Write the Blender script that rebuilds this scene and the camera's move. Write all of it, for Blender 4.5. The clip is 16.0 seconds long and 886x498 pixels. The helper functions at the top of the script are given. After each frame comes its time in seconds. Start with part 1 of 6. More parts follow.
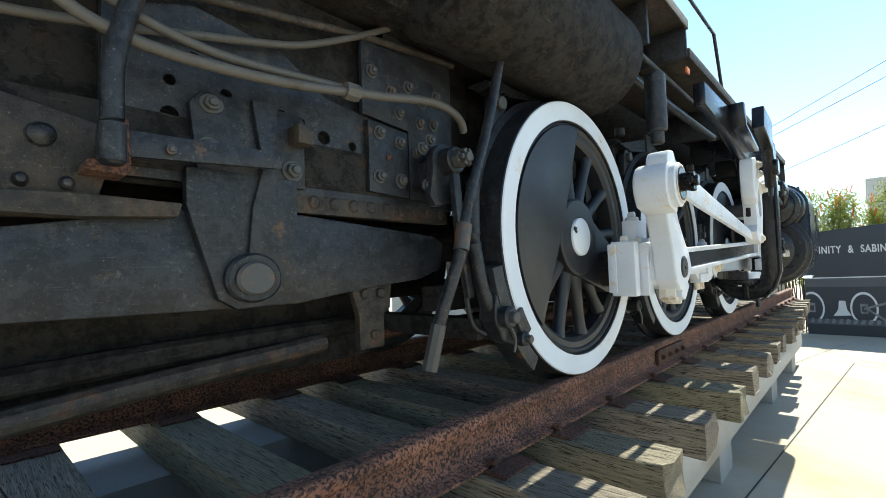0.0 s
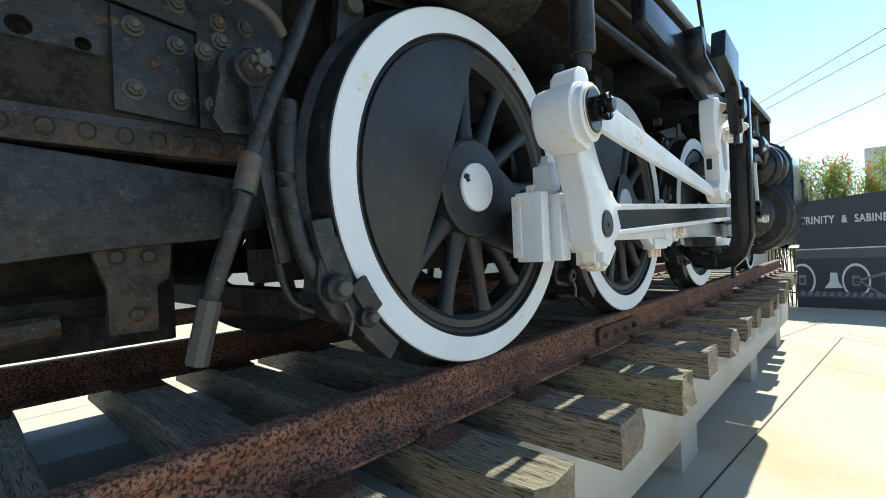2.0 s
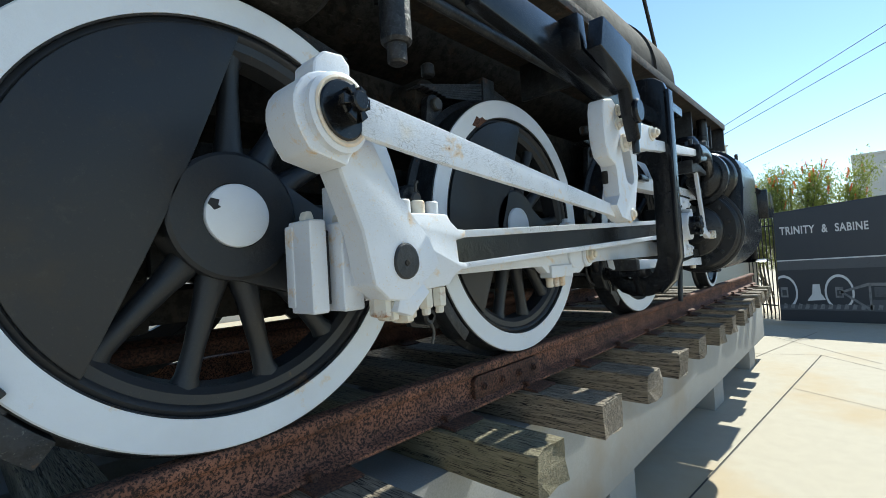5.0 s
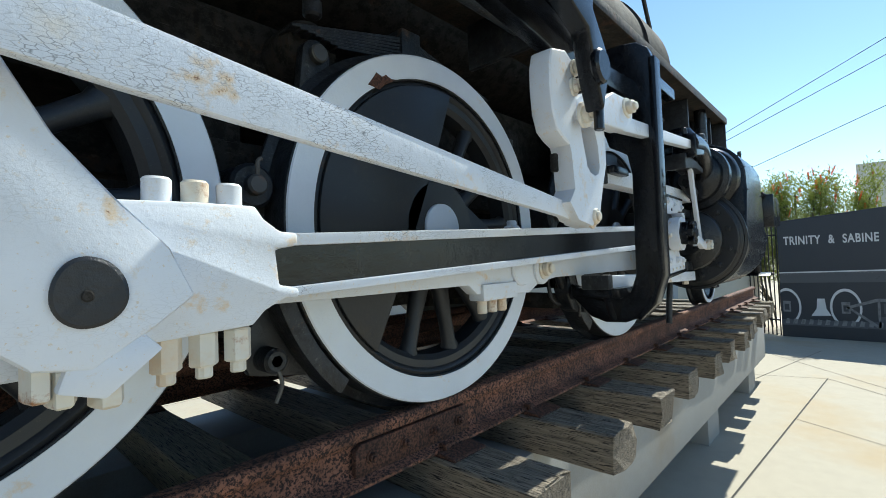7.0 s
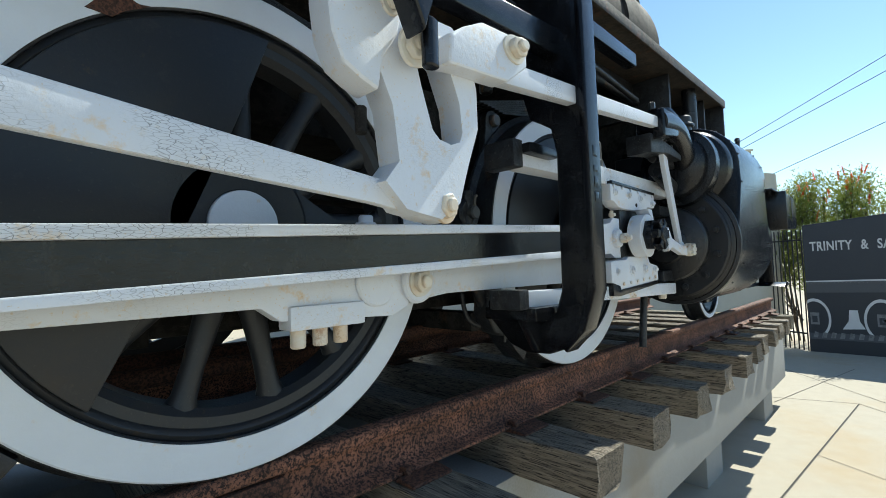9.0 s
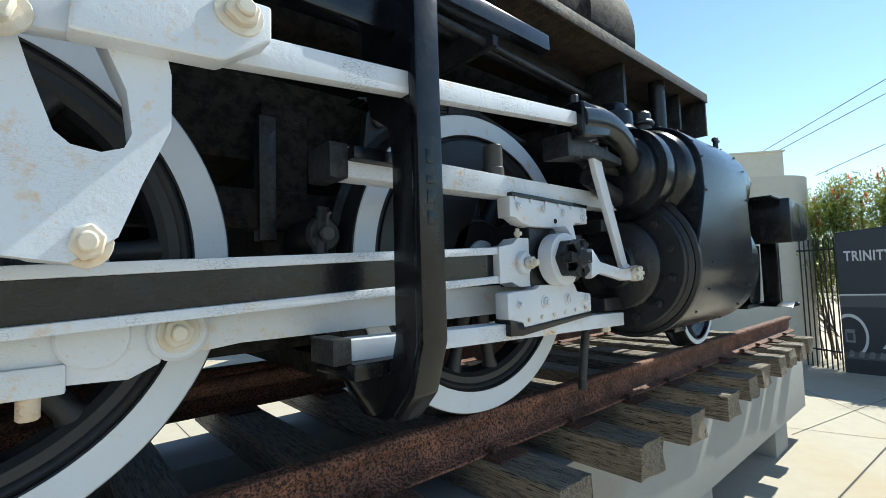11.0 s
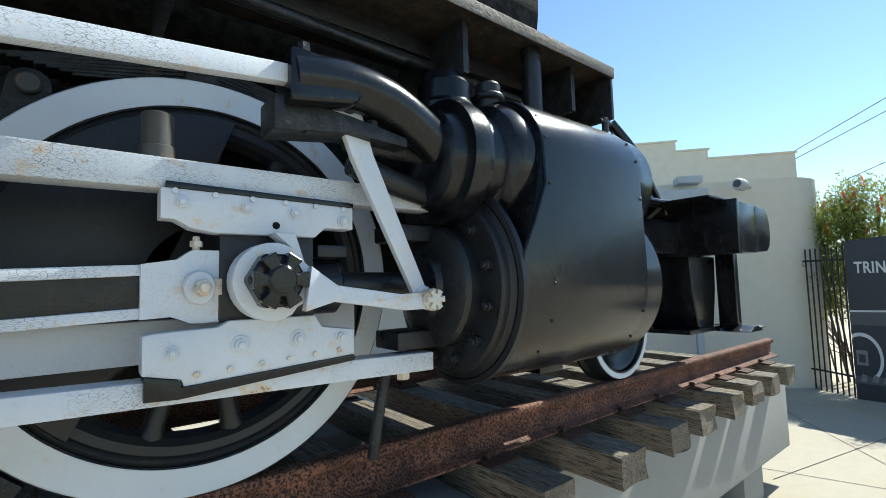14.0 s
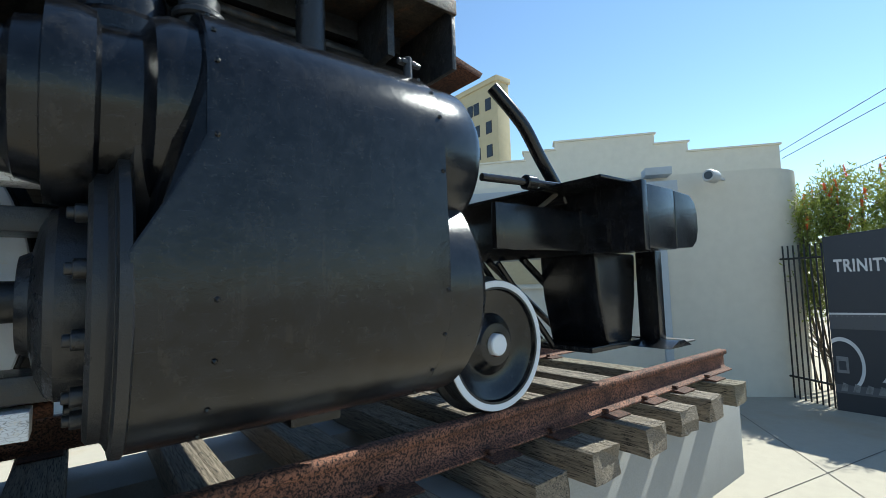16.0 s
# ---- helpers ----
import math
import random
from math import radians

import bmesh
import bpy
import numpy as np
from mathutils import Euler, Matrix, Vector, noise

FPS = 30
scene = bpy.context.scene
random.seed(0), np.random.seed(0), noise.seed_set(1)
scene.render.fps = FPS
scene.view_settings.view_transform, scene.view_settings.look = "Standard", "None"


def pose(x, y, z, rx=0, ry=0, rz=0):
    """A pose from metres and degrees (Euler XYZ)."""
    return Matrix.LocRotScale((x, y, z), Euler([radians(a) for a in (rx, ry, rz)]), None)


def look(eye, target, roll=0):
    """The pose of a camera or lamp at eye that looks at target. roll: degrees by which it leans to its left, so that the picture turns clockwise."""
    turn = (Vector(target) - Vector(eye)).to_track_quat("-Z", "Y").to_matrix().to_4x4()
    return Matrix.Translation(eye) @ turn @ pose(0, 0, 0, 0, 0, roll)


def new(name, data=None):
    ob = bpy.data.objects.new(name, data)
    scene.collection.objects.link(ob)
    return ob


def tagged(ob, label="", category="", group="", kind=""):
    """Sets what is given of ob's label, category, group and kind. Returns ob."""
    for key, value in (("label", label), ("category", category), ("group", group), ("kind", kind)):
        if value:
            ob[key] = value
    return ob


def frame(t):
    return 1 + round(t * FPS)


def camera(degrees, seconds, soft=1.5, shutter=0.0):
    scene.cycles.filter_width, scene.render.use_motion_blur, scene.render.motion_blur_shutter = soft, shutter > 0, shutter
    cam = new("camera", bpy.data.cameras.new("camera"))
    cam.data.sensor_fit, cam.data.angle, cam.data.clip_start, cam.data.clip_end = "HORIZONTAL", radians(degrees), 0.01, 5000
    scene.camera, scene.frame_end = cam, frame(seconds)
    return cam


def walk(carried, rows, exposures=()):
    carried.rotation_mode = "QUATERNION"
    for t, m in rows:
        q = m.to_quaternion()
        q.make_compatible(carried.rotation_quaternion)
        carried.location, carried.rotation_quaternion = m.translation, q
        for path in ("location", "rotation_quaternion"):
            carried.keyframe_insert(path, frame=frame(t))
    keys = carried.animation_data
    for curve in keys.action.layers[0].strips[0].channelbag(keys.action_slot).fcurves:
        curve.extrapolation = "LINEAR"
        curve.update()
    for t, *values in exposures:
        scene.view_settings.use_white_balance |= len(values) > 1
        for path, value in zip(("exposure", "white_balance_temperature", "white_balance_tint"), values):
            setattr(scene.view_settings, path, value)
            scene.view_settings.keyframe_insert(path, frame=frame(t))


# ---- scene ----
# ---------------------------------------------------------------- camera
# x runs along the track towards the pilot, y across it to the far side, z up from the paving
cam = camera(88.0, 16.0, soft=0.6)
PATH = [
    (0.0, -1.995, -0.959, 1.758, -47.21, 2.74, 1.81),
    (0.5, -1.850, -0.971, 1.722, -47.00, 1.87, 2.37),
    (1.0, -1.652, -0.966, 1.692, -47.35, 0.54, 2.40),
    (1.5, -1.521, -1.000, 1.675, -47.69, -0.15, 2.65),
    (2.0, -1.318, -1.023, 1.678, -47.33, -0.04, 2.41),
    (2.5, -1.195, -1.070, 1.687, -46.39, 0.19, 1.66),
    (3.0, -1.121, -1.113, 1.699, -45.43, 0.68, 1.44),
    (3.5, -1.022, -1.192, 1.718, -45.48, 0.82, 1.98),
    (4.0, -0.865, -1.234, 1.741, -46.17, 1.14, 2.59),
    (4.5, -0.721, -1.250, 1.740, -47.21, 1.39, 3.26),
    (4.7, -0.657, -1.259, 1.732, -47.53, 1.59, 3.54),
    (6.8, 0.085, -1.142, 1.767, -47.10, 1.83, 2.15),
    (7.0, 0.156, -1.128, 1.765, -47.56, 1.76, 2.08),
    (7.5, 0.329, -1.095, 1.754, -48.53, 1.55, 2.19),
    (8.0, 0.558, -1.120, 1.778, -47.93, 1.69, 1.94),
    (8.5, 0.724, -1.165, 1.776, -46.27, 2.18, 1.52),
    (9.0, 0.935, -1.183, 1.759, -44.78, 2.68, 2.02),
    (9.2, 1.031, -1.179, 1.774, -44.37, 2.69, 2.35),
    (11.3, 1.739, -1.369, 1.837, -40.62, 3.47, 1.95),
    (11.5, 1.816, -1.376, 1.829, -40.52, 3.47, 2.14),
    (12.0, 2.035, -1.342, 1.845, -41.17, 3.60, 1.96),
    (12.5, 2.214, -1.310, 1.844, -41.73, 3.85, 1.46),
    (13.0, 2.422, -1.380, 1.844, -40.66, 3.84, 1.60),
    (13.5, 2.605, -1.484, 1.877, -39.13, 4.01, 1.33),
    (14.0, 2.738, -1.528, 1.871, -38.27, 4.37, 1.43),
    (14.5, 2.974, -1.537, 1.873, -38.18, 4.47, 2.04),
    (15.0, 3.220, -1.515, 1.886, -39.04, 4.66, 2.49),
    (15.5, 3.482, -1.527, 1.850, -39.29, 4.61, 2.36),
    (16.0, 3.759, -1.565, 1.883, -38.25, 4.28, 1.69),
]
EXPOSURES = [(0.0, 1.88, 6650, 0), (1.5, 1.72, 6550, 0), (3.5, 1.50, 6350, 0), (4.5, 1.38, 6250, 0), (7.0, 1.28, 6200, 0), (9.0, 1.30, 6300, 0), (11.5, 1.38, 6300, 0), (14.0, 1.36, 6250, 0), (16.0, 1.32, 6050, 0)]
walk(cam, [(t, pose(x, y, z, 90 + pitch, roll, yaw)) for t, x, y, z, yaw, pitch, roll in PATH], EXPOSURES)

# ---------------------------------------------------------------- sky, sun, exposure
world = bpy.data.worlds.new("sky")
scene.world = world
world.use_nodes = True
wn = world.node_tree
sky = wn.nodes.new("ShaderNodeTexSky")
sky.sky_type, sky.sun_disc = "NISHITA", False
sky.sun_elevation, sky.sun_rotation = radians(48), radians(95)
sky.air_density, sky.dust_density, sky.ozone_density = 1.0, 0.0, 1.5
wn.links.new(sky.outputs[0], wn.nodes["Background"].inputs[0])
wn.nodes["Background"].inputs[1].default_value = 0.079
sun = new("sun", bpy.data.lights.new("sun", "SUN"))
sun.data.energy, sun.data.angle, sun.data.color = 3.2, radians(0.5), (1.0, 0.95, 0.87)
sun.matrix_world = look((0, 0, 0), (-0.9, 0.085, -1.0))


# ---------------------------------------------------------------- materials
def material(name):
    m = bpy.data.materials.new(name)
    m.use_nodes = True
    nt = m.node_tree
    return m, nt, nt.nodes["Principled BSDF"]


def node(nt, kind, **values):
    n = nt.nodes.new("ShaderNode" + kind)
    for k, v in values.items():
        n.inputs[k.replace("_", " ")].default_value = v
    return n


def noise_tex(nt, scale, detail=5, rough=0.55, stretch=None):
    tc = nt.nodes.new("ShaderNodeTexCoord")
    n = node(nt, "TexNoise", Scale=scale, Detail=detail, Roughness=rough)
    if stretch:
        mp = nt.nodes.new("ShaderNodeMapping")
        mp.inputs["Scale"].default_value = stretch
        nt.links.new(tc.outputs["Object"], mp.inputs[0])
        nt.links.new(mp.outputs[0], n.inputs[0])
    else:
        nt.links.new(tc.outputs["Object"], n.inputs[0])
    return n


def ramp(nt, source, stops):
    r = nt.nodes.new("ShaderNodeValToRGB")
    e = r.color_ramp.elements
    while len(e) < len(stops):
        e.new(0.5)
    for el, (p, c) in zip(e, stops):
        el.position = p
        el.color = (*c, 1) if isinstance(c, tuple) else (c, c, c, 1)
    nt.links.new(source, r.inputs[0])
    return r.outputs[0]


def mixed(nt, fac, a, b):
    m = nt.nodes.new("ShaderNodeMix")
    m.data_type = "RGBA"
    for sock, v in ((m.inputs[0], fac), (m.inputs[6], a), (m.inputs[7], b)):
        if isinstance(v, tuple):
            sock.default_value = (*v, 1)
        elif isinstance(v, (int, float)):
            sock.default_value = v
        else:
            nt.links.new(v, sock)
    return m.outputs[2]


def bumped(nt, bsdf, height, strength, distance=0.004):
    b = nt.nodes.new("ShaderNodeBump")
    b.inputs["Strength"].default_value, b.inputs["Distance"].default_value = strength, distance
    nt.links.new(height, b.inputs["Height"])
    nt.links.new(b.outputs[0], bsdf.inputs["Normal"])


def painted(name, base, worn, worn_from, worn_to, rough, dirt=None, grain=60.0, bump=0.25, gloss_var=0.2, crackle=0.0, dirt_from=0.55, specks=None, halo=None, streak=None, spec=0.5):
    """Paint with broad tone changes, chips that show what lies beneath, and fine orange-peel relief."""
    m, nt, b = material(name)
    b.inputs["Specular IOR Level"].default_value = spec
    broad = noise_tex(nt, 3.2, 6, 0.6)
    fine = noise_tex(nt, grain, 6, 0.65)
    chips = noise_tex(nt, 9.0, 8, 0.7)
    tone = ramp(nt, broad.outputs[0], [(0.3, tuple(c * 0.86 for c in base)), (0.7, base)])
    if dirt:
        d = noise_tex(nt, 5.5, 8, 0.7)
        tone = mixed(nt, ramp(nt, d.outputs[0], [(dirt_from, 0.0), (dirt_from + 0.22, 0.75)]), tone, dirt)
    if halo:
        tone = mixed(nt, ramp(nt, chips.outputs[0], [(worn_from - 0.09, 0.0), (worn_from, 0.8)]), tone, halo)
    mask = ramp(nt, chips.outputs[0], [(worn_from, 0.0), (worn_to, 1.0)])
    col = mixed(nt, mask, tone, worn)
    if streak:
        k_ = noise_tex(nt, 2.6, 7, 0.7, (9.0, 9.0, 0.7))
        col = mixed(nt, ramp(nt, k_.outputs[0], [(0.54, 0.0), (0.66, 0.7)]), col, streak)
        v_ = noise_tex(nt, 17.0, 10, 0.8)
        col = mixed(nt, ramp(nt, v_.outputs[0], [(0.44, 0.88), (0.54, 0.0)]), col, tuple(c * 0.22 for c in base))
        c_ = noise_tex(nt, 26.0, 6, 0.75, (0.6, 1.0, 5.0))
        col = mixed(nt, ramp(nt, c_.outputs[0], [(0.60, 0.0), (0.68, 0.28)]), col, tuple(min(1.0, c * 5.0) for c in base))
    if specks:
        s_ = noise_tex(nt, 150.0, 3, 0.5)
        col = mixed(nt, ramp(nt, s_.outputs[0], [(0.66, 0.0), (0.70, 0.8)]), col, specks)
        q_ = noise_tex(nt, 28.0, 9, 0.8)
        col = mixed(nt, ramp(nt, q_.outputs[0], [(0.57, 0.0), (0.68, 0.65)]), col, specks)
    if crackle:
        v = node(nt, "TexVoronoi", Scale=150.0)
        v.feature = "DISTANCE_TO_EDGE"
        tc = nt.nodes.new("ShaderNodeTexCoord")
        mp = nt.nodes.new("ShaderNodeMapping")
        mp.inputs["Scale"].default_value = (0.42, 1, 1.25)
        nt.links.new(tc.outputs["Object"], mp.inputs[0])
        nt.links.new(mp.outputs[0], v.inputs["Vector"])
        line = ramp(nt, v.outputs["Distance"], [(0.0, 1.0), (0.06, 0.0)])
        where = ramp(nt, noise_tex(nt, 6.0, 4).outputs[0], [(0.44, 0.0), (0.60, crackle)])
        mul = node(nt, "Math")
        mul.operation = "MULTIPLY"
        nt.links.new(line, mul.inputs[0])
        nt.links.new(where, mul.inputs[1])
        col = mixed(nt, mul.outputs[0], col, tuple(c * 0.22 for c in base))
    nt.links.new(col, b.inputs["Base Color"])
    nt.links.new(ramp(nt, broad.outputs[0], [(0.3, rough), (0.75, min(1.0, rough + gloss_var))]), b.inputs["Roughness"])
    bumped(nt, b, fine.outputs[0], bump)
    return m


def grained(name, dark, light, axis, rough=0.85, bump=0.7, scale=9.0, moss=None):
    """Weathered wood, its grain along one axis, with checks that open along the grain."""
    m, nt, b = material(name)
    st = [16.0, 16.0, 16.0]
    st[axis] = 0.7
    g = noise_tex(nt, scale * 0.6, 8, 0.7, st)
    g2 = noise_tex(nt, scale * 2.2, 5, 0.6, st)
    blot = noise_tex(nt, 2.3, 5)
    info = nt.nodes.new("ShaderNodeObjectInfo")
    col = ramp(nt, g.outputs[0], [(0.30, dark), (0.46, tuple((a + c) / 2 for a, c in zip(dark, light))), (0.68, light)])
    col = mixed(nt, ramp(nt, blot.outputs[0], [(0.42, 0.0), (0.7, 0.55)]), col, tuple(c * 0.55 for c in light))
    if moss:
        pick = ramp(nt, info.outputs["Random"], [(0.72, 0.0), (0.9, 0.4)])
        col = mixed(nt, pick, col, moss)
    line = ramp(nt, g2.outputs[0], [(0.40, 1.0), (0.46, 0.0)])
    col = mixed(nt, line, col, tuple(c * 0.25 for c in dark))
    nt.links.new(col, b.inputs["Base Color"])
    b.inputs["Roughness"].default_value = rough
    bumped(nt, b, g.outputs[0], bump, 0.012)
    return m


def mineral(name, base, spot, scale=30.0, rough=0.9, bump=0.3, stain=None, stain_at=0.58, big=0.9):
    m, nt, b = material(name)
    fine = noise_tex(nt, scale * 4, 6, 0.7)
    mid = noise_tex(nt, scale * 0.25, 6, 0.6)
    wide = noise_tex(nt, big, 6, 0.6)
    col = ramp(nt, fine.outputs[0], [(0.35, spot), (0.6, base)])
    col = mixed(nt, ramp(nt, mid.outputs[0], [(0.4, 0.0), (0.75, 0.5)]), col, tuple(c * 0.8 for c in base))
    if stain:
        col = mixed(nt, ramp(nt, wide.outputs[0], [(stain_at, 0.0), (stain_at + 0.2, 0.7)]), col, stain)
    nt.links.new(col, b.inputs["Base Color"])
    b.inputs["Roughness"].default_value = rough
    bumped(nt, b, fine.outputs[0], bump)
    return m


def rusted(name, dark, light, scale=60.0, rough=0.85):
    m, nt, b = material(name)
    a = noise_tex(nt, scale, 8, 0.75)
    w = noise_tex(nt, 6.0, 6, 0.6)
    col = ramp(nt, a.outputs[0], [(0.45, dark), (0.54, light)])
    col = mixed(nt, ramp(nt, w.outputs[0], [(0.35, 0.65), (0.65, 0.0)]), col, tuple(c * 0.55 for c in dark))
    nt.links.new(col, b.inputs["Base Color"])
    b.inputs["Roughness"].default_value = rough
    bumped(nt, b, a.outputs[0], 0.55, 0.004)
    return m


RUST = (0.16, 0.062, 0.026)
WHITE = painted("white_paint", (0.64, 0.67, 0.73), (0.20, 0.10, 0.05), 0.665, 0.69, 0.38, dirt=(0.66, 0.56, 0.40), crackle=0.22, dirt_from=0.60, halo=(0.62, 0.44, 0.24), specks=(0.58, 0.50, 0.40))
CRACKED_WHITE = painted("crackled_white_paint", (0.64, 0.67, 0.73), (0.20, 0.10, 0.05), 0.685, 0.705, 0.38, dirt=(0.66, 0.56, 0.40), crackle=0.95, dirt_from=0.60, halo=(0.62, 0.44, 0.24), specks=(0.58, 0.50, 0.40))
TYRE_WHITE = painted("white_tyre_paint", (0.66, 0.70, 0.76), (0.24, 0.12, 0.06), 0.695, 0.72, 0.45, dirt=(0.68, 0.66, 0.60), dirt_from=0.64, grain=90, halo=(0.6, 0.45, 0.28))
RUST_WHITE = painted("rust_streaked_white_paint", (0.66, 0.63, 0.56), (0.30, 0.13, 0.05), 0.56, 0.66, 0.5, dirt=(0.62, 0.40, 0.20), dirt_from=0.47)
GLOSS = painted("glossy_black_paint", (0.0085, 0.0095, 0.0125), (0.05, 0.044, 0.038), 0.70, 0.73, 0.15, grain=34, bump=0.26, gloss_var=0.10, specks=(0.024, 0.024, 0.024), streak=(0.020, 0.018, 0.016), spec=0.38)
BLACK = painted("black_paint", (0.016, 0.017, 0.020), (0.055, 0.042, 0.030), 0.64, 0.69, 0.22, dirt=(0.016, 0.013, 0.010), grain=45, bump=0.75, spec=0.4)
CENTRE = painted("wheel_centre_paint", (0.015, 0.017, 0.021), (0.06, 0.038, 0.020), 0.63, 0.70, 0.34, dirt=(0.030, 0.023, 0.016), dirt_from=0.52, grain=90, bump=0.25, specks=(0.034, 0.032, 0.030), spec=0.4)
GRIMY = painted("grimy_black_iron", (0.020, 0.023, 0.029), (0.085, 0.045, 0.024), 0.61, 0.66, 0.36, dirt=(0.036, 0.028, 0.021), dirt_from=0.50, grain=48, bump=0.9, specks=(0.10, 0.098, 0.092), streak=(0.042, 0.039, 0.035), spec=0.4)
# dusty, rusty iron; on the running board its lighter brown paints bounced light
DUSTY_AND_LIT = painted("dusty_and_bounce_lit_iron", (0.034, 0.027, 0.020), (0.085, 0.036, 0.017), 0.57, 0.66, 0.6, dirt=(0.060, 0.042, 0.026), dirt_from=0.48, grain=48, bump=1.0, specks=(0.12, 0.095, 0.07), streak=(0.085, 0.045, 0.022))
SOOT = painted("sooty_iron", (0.026, 0.024, 0.022), (0.04, 0.026, 0.017), 0.58, 0.66, 0.75, bump=0.6, streak=(0.03, 0.022, 0.015), spec=0.2)
GREY_PIPE = painted("dull_grey_pipe_paint", (0.088, 0.080, 0.070), (0.05, 0.035, 0.025), 0.58, 0.66, 0.5, dirt=(0.07, 0.055, 0.04), dirt_from=0.46, bump=0.5, specks=(0.06, 0.05, 0.04))
STEEL = painted("worn_bolt_steel", (0.055, 0.054, 0.052), (0.15, 0.07, 0.035), 0.55, 0.68, 0.42, bump=0.2)
RUSTY = rusted("rusted_rail_steel", (0.018, 0.008, 0.006), (0.30, 0.13, 0.078), 105.0)
RUSTY_FLAT = rusted("rusty_plate_steel", (0.026, 0.011, 0.007), (0.15, 0.062, 0.036), 110.0)
TIE_WOOD = grained("weathered_tie_wood", (0.030, 0.023, 0.017), (0.34, 0.282, 0.212), 1, bump=1.0, moss=(0.17, 0.165, 0.075))
CONCRETE = mineral("plinth_concrete", (0.31, 0.31, 0.30), (0.25, 0.25, 0.24), stain=(0.23, 0.18, 0.12), stain_at=0.54)
PAVING = mineral("paving_concrete", (0.44, 0.392, 0.31), (0.38, 0.335, 0.265), stain=(0.39, 0.28, 0.145), stain_at=0.53, big=0.5)
JOINT = mineral("joint_sealant", (0.055, 0.05, 0.045), (0.03, 0.03, 0.03))
STUCCO = mineral("cream_stucco", (0.58, 0.55, 0.47), (0.53, 0.50, 0.43), scale=20, stain=(0.50, 0.46, 0.38), stain_at=0.6)
TRIM_BLUE = painted("pale_grey_blue_paint", (0.36, 0.40, 0.44), (0.3, 0.3, 0.3), 0.7, 0.8, 0.5)
SOIL = mineral("dark_soil", (0.045, 0.034, 0.024), (0.03, 0.023, 0.017), scale=14)
# masonry of the tower; on the porch window it paints the opening's shade
TAN = mineral("tan_masonry_and_window_shade", (0.46, 0.40, 0.26), (0.41, 0.35, 0.23), scale=6)
GREY_WALL = mineral("grey_wall", (0.50, 0.50, 0.49), (0.46, 0.46, 0.45), scale=6)
SIGN_DARK = painted("charcoal_sign_paint", (0.040, 0.043, 0.050), (0.07, 0.07, 0.07), 0.66, 0.76, 0.55, grain=30, bump=0.1)
SIGN_GREY = painted("mural_grey_paint", (0.085, 0.088, 0.095), (0.05, 0.05, 0.05), 0.6, 0.7, 0.6, bump=0.05)
SIGN_MID = painted("mural_mid_grey_paint", (0.20, 0.20, 0.20), (0.12, 0.12, 0.12), 0.5, 0.6, 0.6, bump=0.05)
SIGN_WHITE = painted("mural_white_paint", (0.62, 0.62, 0.62), (0.4, 0.4, 0.4), 0.64, 0.75, 0.6, bump=0.05)
IRON_FENCE = painted("black_fence_paint", (0.012, 0.012, 0.012), (0.06, 0.04, 0.03), 0.7, 0.8, 0.45)
WINDOW_DARK = painted("dark_window_glass", (0.02, 0.022, 0.026), (0.03, 0.03, 0.03), 0.6, 0.7, 0.08, bump=0.0)
CABLE = painted("black_cable", (0.02, 0.02, 0.02), (0.03, 0.03, 0.03), 0.6, 0.7, 0.6)
ORANGE = painted("faded_orange_paint", (0.55, 0.16, 0.06), (0.3, 0.1, 0.05), 0.6, 0.7, 0.6)
ALU = painted("grey_camera_housing", (0.42, 0.43, 0.44), (0.3, 0.3, 0.3), 0.7, 0.8, 0.4)


def leafy(name, a, b_):
    m, nt, b = material(name)
    geo = nt.nodes.new("ShaderNodeNewGeometry")
    nt.links.new(ramp(nt, geo.outputs["Random Per Island"], [(0.0, a), (1.0, b_)]), b.inputs["Base Color"])
    b.inputs["Roughness"].default_value = 0.55
    b.inputs["Transmission Weight"].default_value = 0.0
    tr = nt.nodes.new("ShaderNodeBsdfTranslucent")
    tr.inputs[0].default_value = (*b_, 1)
    mx = nt.nodes.new("ShaderNodeMixShader")
    mx.inputs[0].default_value = 0.35
    nt.links.new(b.outputs[0], mx.inputs[1])
    nt.links.new(tr.outputs[0], mx.inputs[2])
    nt.links.new(mx.outputs[0], nt.nodes["Material Output"].inputs[0])
    return m


LEAF = leafy("shrub_leaves", (0.07, 0.12, 0.018), (0.32, 0.36, 0.07))
FLOWER = leafy("red_orange_blossom", (0.70, 0.05, 0.015), (0.85, 0.20, 0.03))
BARK = grained("grey_bark", (0.06, 0.045, 0.03), (0.20, 0.16, 0.11), 2)


# ---------------------------------------------------------------- mesh helpers
def mesh_of(bm, name, mat, smooth=False, auto=None):
    bmesh.ops.recalc_face_normals(bm, faces=bm.faces)
    me = bpy.data.meshes.new(name)
    if smooth:
        for f in bm.faces:
            f.smooth = True
        for e in bm.edges:
            if len(e.link_faces) == 2 and e.calc_face_angle(0) > radians(auto or 32):
                e.smooth = False
    bm.to_mesh(me)
    bm.free()
    me.materials.append(mat)
    return me


def part(name, bm, mat, parent, label="", smooth=True):
    """Links a bmesh as ONE mesh object under a thing or a part."""
    ob = new(name, mesh_of(bm, name, mat, smooth))
    ob.parent = parent
    if label:
        ob["label"] = label
    return ob


def thing(name, label, category, group="", kind="", at=(0, 0, 0)):
    ob = new(name)
    ob.location = at
    ob.empty_display_size = 0.1
    return tagged(ob, label, category, group, kind)


def solid(name, bm, mat, label, category, group="", kind="", smooth=True):
    return tagged(new(name, mesh_of(bm, name, mat, smooth)), label, category, group, kind)


